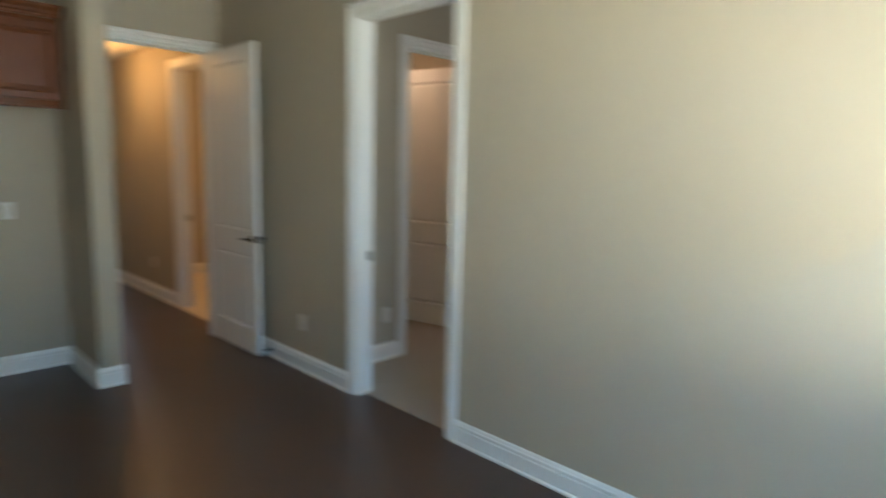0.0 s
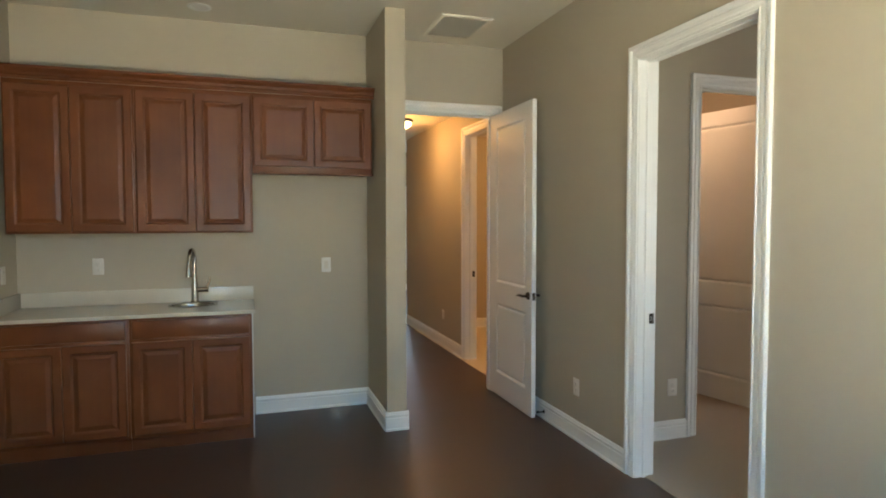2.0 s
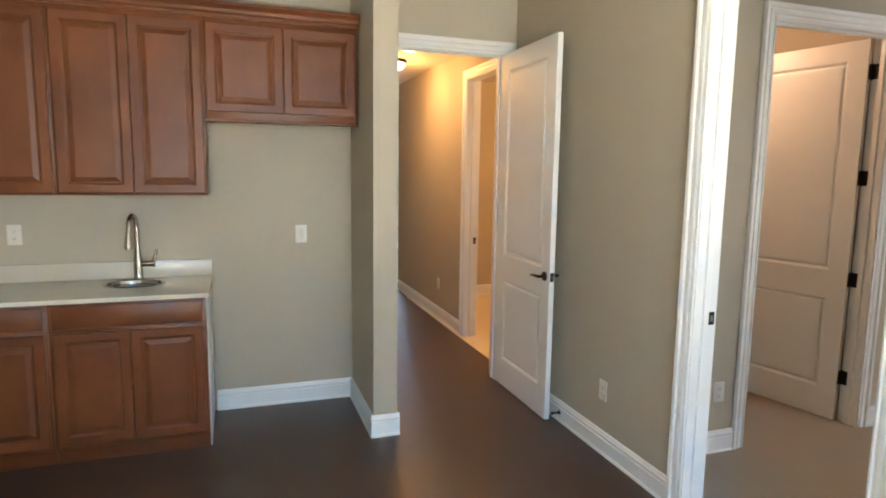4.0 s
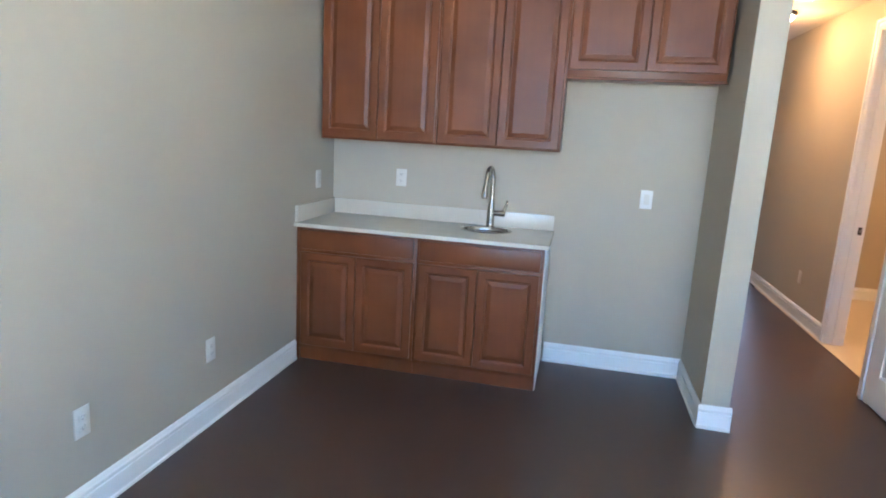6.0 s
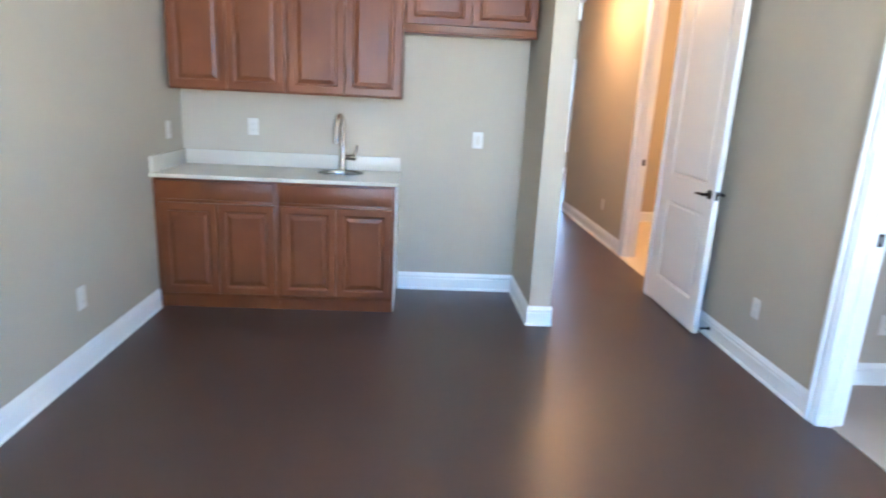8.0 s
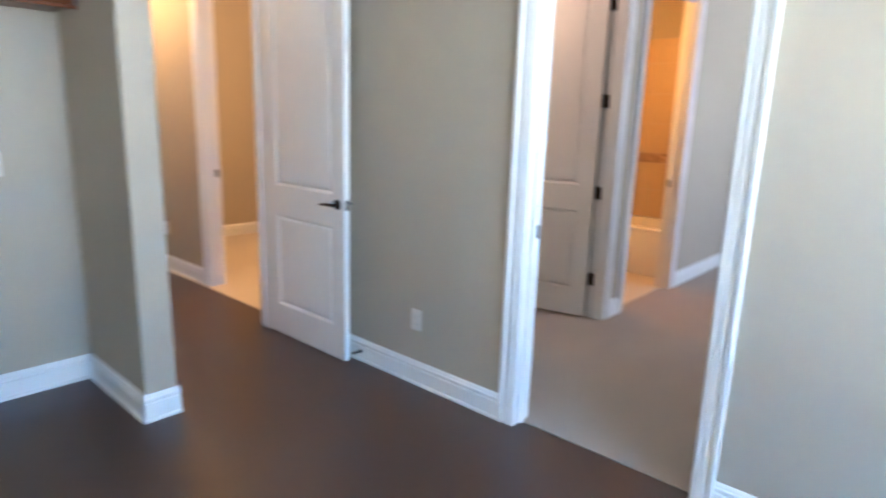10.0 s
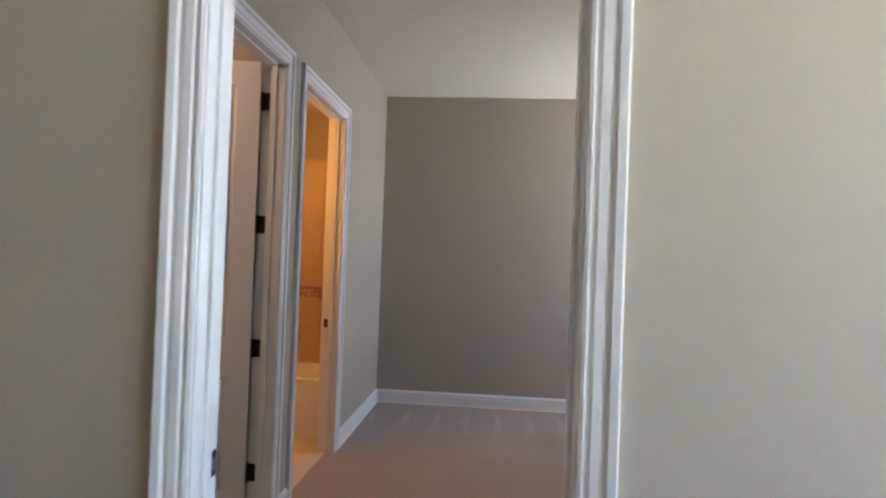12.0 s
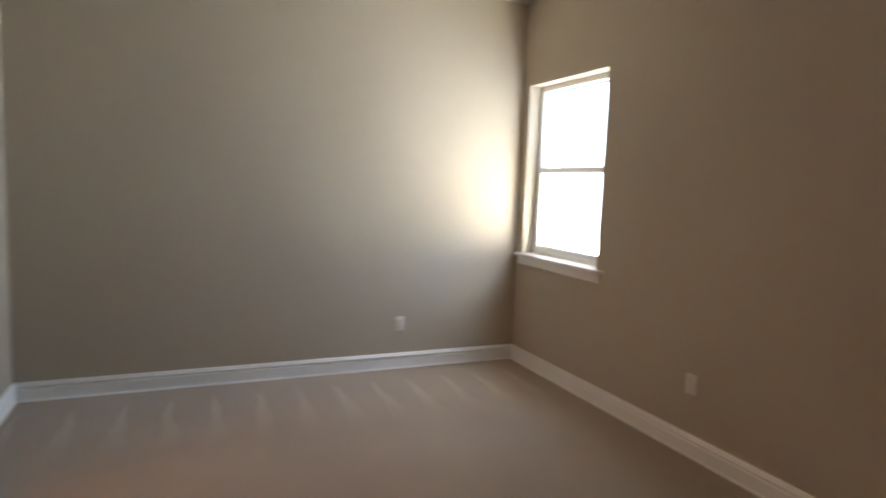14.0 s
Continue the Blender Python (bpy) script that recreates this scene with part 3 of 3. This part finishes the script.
def raised_door(w, h, m, parent, name="door", label=""):
    """A framed cabinet door with a raised panel, in the plane facing -y."""
    bm = bmesh.new()
    t, s = 0.020, 0.056
    box_faces = (((0, 0), (w, 0)), ((w, 0), (w, h)), ((w, h), (0, h)), ((0, h), (0, 0)))
    loops = []
    for inset, y in ((0, t), (0, 0.004), (0.004, 0.0), (s - 0.010, 0.0), (s - 0.006, 0.002), (s - 0.002, 0.0035), (s + 0.002, 0.0100), (s + 0.007, 0.0105), (s + 0.030, 0.0030), (s + 0.034, 0.0022)):
        loops.append([bm.verts.new((x, y, z)) for x, z in ((inset, inset), (w - inset, inset), (w - inset, h - inset), (inset, h - inset))])
    for lo, hi in zip(loops, loops[1:]):
        for k in range(4):
            bm.faces.new((lo[k], lo[(k + 1) % 4], hi[(k + 1) % 4], hi[k]))
    bm.faces.new(loops[-1])
    bm.faces.new(loops[0][::-1])
    ob = part(name, bm, CHERRY, parent, label, smooth=False)
    ob.matrix_basis = m
    return ob


def base_cabinet(x, w, label):
    """Base unit with a false drawer front over two doors; its origin is the front left corner on the floor."""
    d, h = 0.575, 0.890
    ob = thing("base_cabinet", label, "cabinet", pose(x, 5.925, 0), "kitchenette base cabinets")
    bm = bmesh.new()
    box(bm, 0.0005, w - 0.0005, 0, d, 0.085, h, 0.002)
    part("body", bm, CHERRY, ob)
    bm = bmesh.new()
    box(bm, 0.0005, w - 0.0005, 0.025, d, 0.0, 0.0845)
    part("toe_kick", bm, CHERRY, ob, "recessed toe kick")
    bm = bmesh.new()
    box(bm, 0.018, w - 0.018, -0.020, -0.0005, 0.750, 0.872, 0.006)
    part("drawer_front", bm, CHERRY, ob)
    half = (w - 0.036 - 0.003) / 2
    for k in range(2):
        raised_door(half, 0.615, pose(0.018 + k * (half + 0.003), -0.0205, 0.112), ob)
    return ob


def wall_cabinet(x, w, z0, z1, doors, label, rail=False):
    d = 0.31
    ob = thing("wall_cabinet", label, "cabinet", pose(x, 6.19, z0), "kitchenette wall cabinets")
    h = z1 - z0
    bm = bmesh.new()
    box(bm, 0.0005, w - 0.0005, 0, d - 0.001, 0, h, 0.002)
    part("body", bm, CHERRY, ob)
    bottom = 0.040 if rail else 0.012
    side = 0.012
    half = (w - 2 * side - (doors - 1) * 0.003) / doors
    for k in range(doors):
        raised_door(half, h - bottom - 0.03, pose(side + k * (half + 0.003), -0.0205, bottom), ob)
    return ob


base_cabinet(0.022, 0.772, "cherry-stained wood base cabinet against the side wall")
sink_base = base_cabinet(0.794, 0.770, "cherry-stained wood base cabinet under the bar sink")
bm = bmesh.new()
box(bm, 0.7705, 0.7765, 0.030, 0.574, 0.0, 0.889, 0.001)
part("end_panel", bm, PLATE, sink_base, "pale unfinished end panel")
bm = bmesh.new()
box(bm, 0.002, 0.0215, 5.93, 6.49, 0.0, 0.89)
tagged(mesh("filler_strip", bm, CHERRY), "narrow cherry filler strip between cabinet and wall", "cabinet trim")
wall_cabinet(0.040, 0.772, 1.44, 2.455, 2, "tall cherry-stained wall cabinet with two raised-panel doors")
wall_cabinet(0.812, 0.772, 1.44, 2.455, 2, "tall cherry-stained wall cabinet with two raised-panel doors")
wall_cabinet(1.584, 0.885, 1.885, 2.455, 2, "short cherry-stained wall cabinet over the refrigerator bay", True)

# crown moulding over the wall cabinets
bm = bmesh.new()
prof = ((0.0, 0.0), (-0.006, 0.0), (-0.006, 0.020), (-0.016, 0.028), (-0.022, 0.044), (-0.040, 0.062), (-0.044, 0.066), (-0.044, 0.082), (0.0, 0.082))
rings = [[bm.verts.new((x, 6.188 + a, 2.4555 + b)) for a, b in prof] for x in (0.036, 2.484)]
for i in range(len(prof)):
    j = (i + 1) % len(prof)
    bm.faces.new((rings[0][i], rings[0][j], rings[1][j], rings[1][i]))
bm.faces.new(rings[0])
bm.faces.new(rings[1][::-1])
tagged(mesh("crown_moulding", bm, CHERRY), "cherry-stained crown moulding along the top of the wall cabinets", "moulding")
# light rail under the short cabinet
bm = bmesh.new()
box(bm, 1.586, 2.470, 6.160, 6.186, 1.868, 1.884, 0.004)
tagged(mesh("light_rail", bm, CHERRY), "slim cherry rail under the short wall cabinet", "moulding")


def countertop():
    """Quartz slab with an oval cut-out for the sink."""
    cx, cy, rx, ry = 1.158, 6.275, 0.150, 0.115
    ob = thing("countertop", "white quartz countertop with low backsplash on the base cabinets", "countertop", pose(0, 0, 0.8905))
    bm = bmesh.new()
    x0, x1, y0, y1, t = 0.003, 1.585, 5.882, 6.498, 0.0235
    n = 48
    ring, outer = [], []
    for k in range(n):
        a = 2 * math.pi * k / n
        c, s = math.cos(a), math.sin(a)
        ring.append((cx + rx * c, cy + ry * s))
        q = min(((x1 - cx) if c > 0 else (cx - x0)) / max(abs(c), 1e-6), ((y1 - cy) if s > 0 else (cy - y0)) / max(abs(s), 1e-6))
        outer.append((cx + q * c, cy + q * s))
    for corner in ((x0, y0), (x1, y0), (x1, y1), (x0, y1)):
        k = min(range(n), key=lambda i: (outer[i][0] - corner[0]) ** 2 + (outer[i][1] - corner[1]) ** 2)
        outer[k] = corner
    v = {(i, z): [bm.verts.new((p[0], p[1], z)) for p in pts] for i, pts in ((0, ring), (1, outer)) for z in (0, t)}
    for k in range(n):
        j = (k + 1) % n
        bm.faces.new((v[0, t][k], v[0, t][j], v[1, t][j], v[1, t][k]))
        bm.faces.new((v[0, 0][k], v[1, 0][k], v[1, 0][j], v[0, 0][j]))
        bm.faces.new((v[1, 0][k], v[1, t][k], v[1, t][j], v[1, 0][j]))
        bm.faces.new((v[0, 0][k], v[0, 0][j], v[0, t][j], v[0, t][k]))
    part("slab", bm, QUARTZ, ob, smooth=False)
    bm = bmesh.new()
    box(bm, 0.023, 1.580, 6.478, 6.4985, t + 0.0005, t + 0.104, 0.0015)
    part("backsplash", bm, QUARTZ, ob)
    bm = bmesh.new()
    box(bm, 0.002, 0.022, 5.900, 6.4985, t + 0.0005, t + 0.104, 0.0015)
    part("side_splash", bm, QUARTZ, ob)
    # bar sink under the cut-out
    sink = thing("bar_sink", "small oval stainless steel bar sink set in the countertop", "sink", pose(cx, cy, 0.9145))
    bm = bmesh.new()
    lathe(bm, ((0.149, -0.004), (0.168, -0.0003), (0.169, 0.002), (0.164, 0.0045), (0.150, 0.0045), (0.146, 0.001), (0.143, -0.02), (0.136, -0.11), (0.115, -0.145), (0.03, -0.152), (0.022, -0.158), (0.0005, -0.158)), squash=0.77, sides=40)
    part("bowl", bm, STEEL, sink)
    bm = bmesh.new()
    lathe(bm, ((0.024, -0.150), (0.021, -0.147), (0.012, -0.1475), (0.0005, -0.1475)), sides=20)
    part("drain", bm, NICKEL, sink)
    # gooseneck tap
    tap = thing("faucet", "brushed nickel gooseneck faucet with a side lever", "faucet", pose(1.160, 6.432, 0.9145))
    bm = bmesh.new()
    lathe(bm, ((0.0005, 0), (0.032, 0), (0.032, 0.006), (0.027, 0.012), (0.026, 0.03), (0.0255, 0.085), (0.0235, 0.13), (0.019, 0.16), (0.0155, 0.178), (0.0005, 0.179)), sides=24)
    part("body", bm, NICKEL, tap)
    bm = bmesh.new()
    pts = [(0, 0, 0.165), (0, 0, 0.26), (0, 0, 0.315)]
    for k in range(1, 11):
        a = math.pi * k / 10
        pts.append((-0.012 * (1 - math.cos(a)), -0.058 * (1 - math.cos(a)), 0.325 + 0.072 * math.sin(a)))
    pts += [(-0.026, -0.120, 0.305), (-0.027, -0.124, 0.285)]
    tube(bm, pts, [0.0155] * 3 + [0.0140] * (len(pts) - 3))
    part("spout", bm, NICKEL, tap)
    bm = bmesh.new()
    tube(bm, [(-0.027, -0.124, 0.288), (-0.028, -0.127, 0.270), (-0.030, -0.134, 0.215), (-0.0305, -0.136, 0.200)], [0.0145, 0.0175, 0.022, 0.019])
    part("spray_head", bm, NICKEL, tap)
    bm = bmesh.new()
    tube(bm, [(0.018, 0, 0.095), (0.055, 0, 0.095), (0.092, 0, 0.095), (0.097, 0, 0.095)], [0.018, 0.020, 0.023, 0.018])
    part("valve", bm, NICKEL, tap)
    bm = bmesh.new()
    tube(bm, [(0.078, 0, 0.100), (0.092, 0, 0.125), (0.101, 0, 0.155), (0.106, 0, 0.185)], [0.012, 0.011, 0.0095, 0.0075])
    part("lever", bm, NICKEL, tap)


countertop()


# ---- outlets and switches ----
def outlet():
    """A duplex receptacle facing -y; its origin is the plate's middle on the wall."""
    ob = thing("wall_outlet", "off-white duplex wall outlet with a plain cover plate", "outlet", pose(0.507, 6.4995, 1.195), "wall outlets")
    bm = bmesh.new()
    box(bm, -0.037, 0.037, -0.006, 0, -0.059, 0.059, 0.003)
    part("plate", bm, ALMOND, ob)
    for z in (-0.021, 0.021):
        bm = bmesh.new()
        box(bm, -0.017, 0.017, -0.0085, -0.0062, z - 0.0145, z + 0.0145, 0.001)
        s = part("socket", bm, ALMOND, ob)
        # dark pads on the socket face imitate the shade inside its openings
        for x0, x1, z0, z1 in ((-0.0085, -0.006, -0.002, 0.008), (0.006, 0.0085, -0.002, 0.008), (-0.0025, 0.0025, -0.010, -0.005)):
            bm = bmesh.new()
            box(bm, x0, x1, -0.0089, -0.0086, z + z0, z + z1)
            part("slot_shade", bm, OPENING_SHADE, s, smooth=False)
    return ob


def switch():
    ob = thing("light_switch", "white rocker light switch in the alcove", "switch", pose(2.147, 6.4995, 1.17))
    bm = bmesh.new()
    box(bm, -0.037, 0.037, -0.006, 0, -0.059, 0.059, 0.003)
    part("plate", bm, PLATE, ob)
    bm = bmesh.new()
    v = [bm.verts.new(p) for p in ((-0.0165, -0.0062, -0.033), (0.0165, -0.0062, -0.033), (0.0165, -0.0062, 0.033), (-0.0165, -0.0062, 0.033), (-0.0165, -0.0125, -0.033), (0.0165, -0.0125, -0.033), (0.0165, -0.0075, 0.033), (-0.0165, -0.0075, 0.033))]
    for q in ((0, 1, 2, 3), (4, 7, 6, 5), (0, 4, 5, 1), (1, 5, 6, 2), (2, 6, 7, 3), (3, 7, 4, 0)):
        bm.faces.new([v[i] for i in q])
    part("rocker", bm, ALMOND, ob, smooth=False)


duplex = outlet()
for x, y, z, turn in ((0.0005, 6.235, 1.165, 90), (0.0005, 4.18, 0.39, 90), (0.0005, 4.987, 0.39, 90), (3.6995, 5.21, 0.37, -90), (4.334, 5.0095, 0.365, 0),
                      (8.2895, 2.39, 0.376, -90), (6.26, 1.3355, 0.425, 180), (3.7995, 8.50, 0.39, -90)):
    copy_thing(duplex, pose(x, y, z, 0, 0, turn))
switch()


# ---- ceiling fittings ----
def return_vent(x0, x1, y0, y1):
    ob = thing("ceiling_vent", "white louvred return-air vent flush in the ceiling", "vent", pose(0, 0, H))
    bm = bmesh.new()
    # dark sheet laid in as the shade between the slats
    box(bm, x0 + 0.02, x1 - 0.02, y0 + 0.02, y1 - 0.02, -0.004, -0.001)
    part("backing", bm, OPENING_SHADE, ob, "dark sheet behind the louvres, put in for the shade between them", smooth=False)
    bm = bmesh.new()
    for b in ((x0, x1, y0, y0 + 0.03), (x0, x1, y1 - 0.03, y1), (x0, x0 + 0.03, y0 + 0.03, y1 - 0.03), (x1 - 0.03, x1, y0 + 0.03, y1 - 0.03)):
        box(bm, *b, -0.016, -0.0005, 0.003)
    part("frame", bm, CEIL, ob)
    count = 24
    for k in range(count):
        y = y0 + 0.04 + (y1 - y0 - 0.08) * k / (count - 1)
        bm = bmesh.new()
        vs = [bm.verts.new(p) for p in ((x0 + 0.03, y - 0.007, -0.014), (x1 - 0.03, y - 0.007, -0.014), (x1 - 0.03, y + 0.006, -0.005), (x0 + 0.03, y + 0.006, -0.005))]
        vt = [bm.verts.new(v.co + Vector((0, 0, 0.0015))) for v in vs]
        bm.faces.new(vs)
        bm.faces.new(vt)
        for i in range(4):
            bm.faces.new((vs[i], vs[(i + 1) % 4], vt[(i + 1) % 4], vt[i]))
        part("slat", bm, CEIL, ob, smooth=False)


return_vent(2.905, 3.31, 5.785, 6.30)


def downlight(x, y):
    ob = thing("recessed_light", "white recessed ceiling light, switched off", "ceiling light", pose(x, y, H))
    bm = bmesh.new()
    lathe(bm, ((0.050, -0.0005), (0.078, -0.0005), (0.080, -0.004), (0.074, -0.008), (0.060, -0.009), (0.052, -0.005), (0.050, -0.0005)), sides=36)
    part("trim_ring", bm, WHITE, ob)
    bm = bmesh.new()
    lathe(bm, ((0.0005, -0.003), (0.024, -0.003), (0.050, -0.0045)), sides=36)
    part("lens", bm, PLATE, ob)


downlight(1.246, 6.19)


def dome_lamp(x, y):
    ob = thing("flush_ceiling_lamp", "lit frosted-glass dome lamp on a bronze pan", "ceiling lamp", pose(x, y, HH), "hall ceiling lamps")
    bm = bmesh.new()
    lathe(bm, ((0.0005, -0.001), (0.150, -0.001), (0.155, -0.012), (0.145, -0.030), (0.130, -0.034), (0.0005, -0.034)), sides=36)
    part("pan", bm, BRONZE, ob)
    bm = bmesh.new()
    lathe(bm, ((0.135, -0.036), (0.128, -0.060), (0.100, -0.085), (0.055, -0.100), (0.0005, -0.104)), sides=36)
    part("shade", bm, GLOBE, ob, "glowing frosted glass shade")


dome_lamp(3.28, 8.55)


def disc_lamp(x, y):
    ob = thing("disc_ceiling_lamp", "lit flat round ceiling light with a white rim", "ceiling lamp", pose(x, y, HH), "hall ceiling lamps")
    bm = bmesh.new()
    lathe(bm, ((0.0005, -0.0005), (0.115, -0.0005), (0.118, -0.010), (0.110, -0.020), (0.098, -0.022), (0.098, -0.016), (0.0005, -0.016)), sides=36)
    part("rim", bm, WHITE, ob)
    bm = bmesh.new()
    lathe(bm, ((0.0975, -0.017), (0.095, -0.024), (0.05, -0.027), (0.0005, -0.027)), sides=36)
    part("diffuser", bm, GLOBE, ob, "glowing frosted diffuser")


disc_lamp(3.30, 7.85)


# ---- door stop ----
def spring_stop(x, y, z):
    ob = thing("door_stop", "dark bronze door stop with a rubber tip on the baseboard", "door stop", pose(x, y, z))
    bm = bmesh.new()
    rod(bm, (0, 0, 0), (-0.006, 0, 0), 0.014, 0.012)
    rod(bm, (-0.006, 0, 0), (-0.045, 0, 0), 0.006, 0.005)
    part("stem", bm, BRONZE, ob)
    bm = bmesh.new()
    rod(bm, (-0.045, 0, 0), (-0.060, 0, 0), 0.010, 0.009)
    part("tip", bm, RUBBER, ob)


spring_stop(3.684, 5.66, 0.062)


# ---- bathroom ----
def bathtub():
    x0, x1, y0, y1, h = 7.02, 7.735, 5.14, 7.09, 0.47
    ob = thing("bathtub", "white enamelled alcove bathtub below tan tiles", "bathtub", pose(x0, y0, 0))
    w, l = x1 - x0, y1 - y0
    bm = bmesh.new()
    box(bm, 0, 0.035, 0, l, 0.004, h - 0.03, 0.01)
    part("apron", bm, TUB, ob)
    bm = bmesh.new()
    loops = []
    for inset, z in ((0.0, h - 0.045), (0.0, h - 0.008), (0.010, h), (0.070, h), (0.085, h - 0.012), (0.120, 0.20), (0.170, 0.10), (0.22, 0.085)):
        loops.append([bm.verts.new((x, y, z)) for x, y in ((inset, inset * 1.5), (w - inset, inset * 1.5), (w - inset, l - inset * 1.5), (inset, l - inset * 1.5))])
    for lo, hi in zip(loops, loops[1:]):
        for k in range(4):
            bm.faces.new((lo[k], lo[(k + 1) % 4], hi[(k + 1) % 4], hi[k]))
    bm.faces.new(loops[-1])
    bmesh.ops.bevel(bm, geom=[e for e in bm.edges if abs(e.verts[0].co.z - e.verts[1].co.z) > 0.005], offset=0.03, segments=3, affect="EDGES")
    part("basin", bm, TUB, ob)


bathtub()


def tile_wall():
    """Wall tiles over the tub with a mosaic band between."""
    ob = tagged(new("tile_surround"), "tan ceramic tile surround with a brown mosaic band", "wall tiles", "", "structure")
    bm = bmesh.new()
    box(bm, 7.738, 7.7495, 5.126, 7.099, 0.45, 2.3)
    part("grout_bed", bm, GROUT, ob, smooth=False)
    shared = {}
    for z0, z1 in ((0.475, 0.765), (0.769, 1.045), (1.150, 1.450), (1.454, 1.754), (1.758, 2.058), (2.062, 2.298)):
        y = 5.128
        while y < 7.09:
            w = min(0.325, 7.097 - y)
            key = (round(w, 3), round(z1 - z0, 3))
            if key not in shared:
                bm = bmesh.new()
                box(bm, -0.006, 0, 0, w - 0.004, 0, z1 - z0, 0.0015)
                o = part("tile", bm, TILE, ob, smooth=False)
                shared[key] = o.data
            else:
                o = new("tile", shared[key])
                o.parent = ob
            o.location = (7.738, y, z0)
            y += 0.327
    bm = bmesh.new()
    for i in range(4):
        for k in range(76):
            y, z = 5.13 + k * 0.0258, 1.050 + i * 0.0245
            box(bm, 7.732, 7.738, y, y + 0.0235, z, z + 0.0222)
    tagged(part("mosaic_band", bm, MOSAIC, ob, "brown glass mosaic band", smooth=False), kind="stuff")


tile_wall()

# ---- outdoors ----
bm = bmesh.new()
bmesh.ops.create_grid(bm, x_segments=2, y_segments=2, size=900)
for v in bm.verts:
    v.co.z = -0.16
structure("ground", bm, GRASS, "pale sunlit sandy ground reaching the horizon", "ground")


def hedge(x0, x1, y, height):
    rnd = random.Random(5)
    bm = bmesh.new()
    for _ in range(5200):
        x = rnd.uniform(x0, x1)
        top = height * (0.72 + 0.28 * noise.noise((x * 0.35, 0.3, 0)) + 0.16 * noise.noise((x * 1.3, 2.1, 0)))
        p = Vector((x, y + rnd.gauss(0, 0.8), -0.16 + top * rnd.random() ** 0.7))
        r = rnd.uniform(0.14, 0.34)
        d = Vector((rnd.gauss(0, 1), rnd.gauss(0, 1), rnd.gauss(0, 0.7))).normalized()
        e = d.orthogonal().normalized()
        g = d.cross(e)
        bm.faces.new([bm.verts.new(p + e * r), bm.verts.new(p + g * r * 0.55), bm.verts.new(p - e * r), bm.verts.new(p - g * r * 0.55)])
    ob = mesh("hedge", bm, LEAF)
    tagged(ob, "hazy green hedge row beyond the lawn, its near stretch unseen and added to block low sky", "hedge", "", "stuff")


hedge(6, 40, -26, 2.6)
# unseen row added to cut low sky light through the south windows
hedge(-12, 5.5, -8, 3.4)
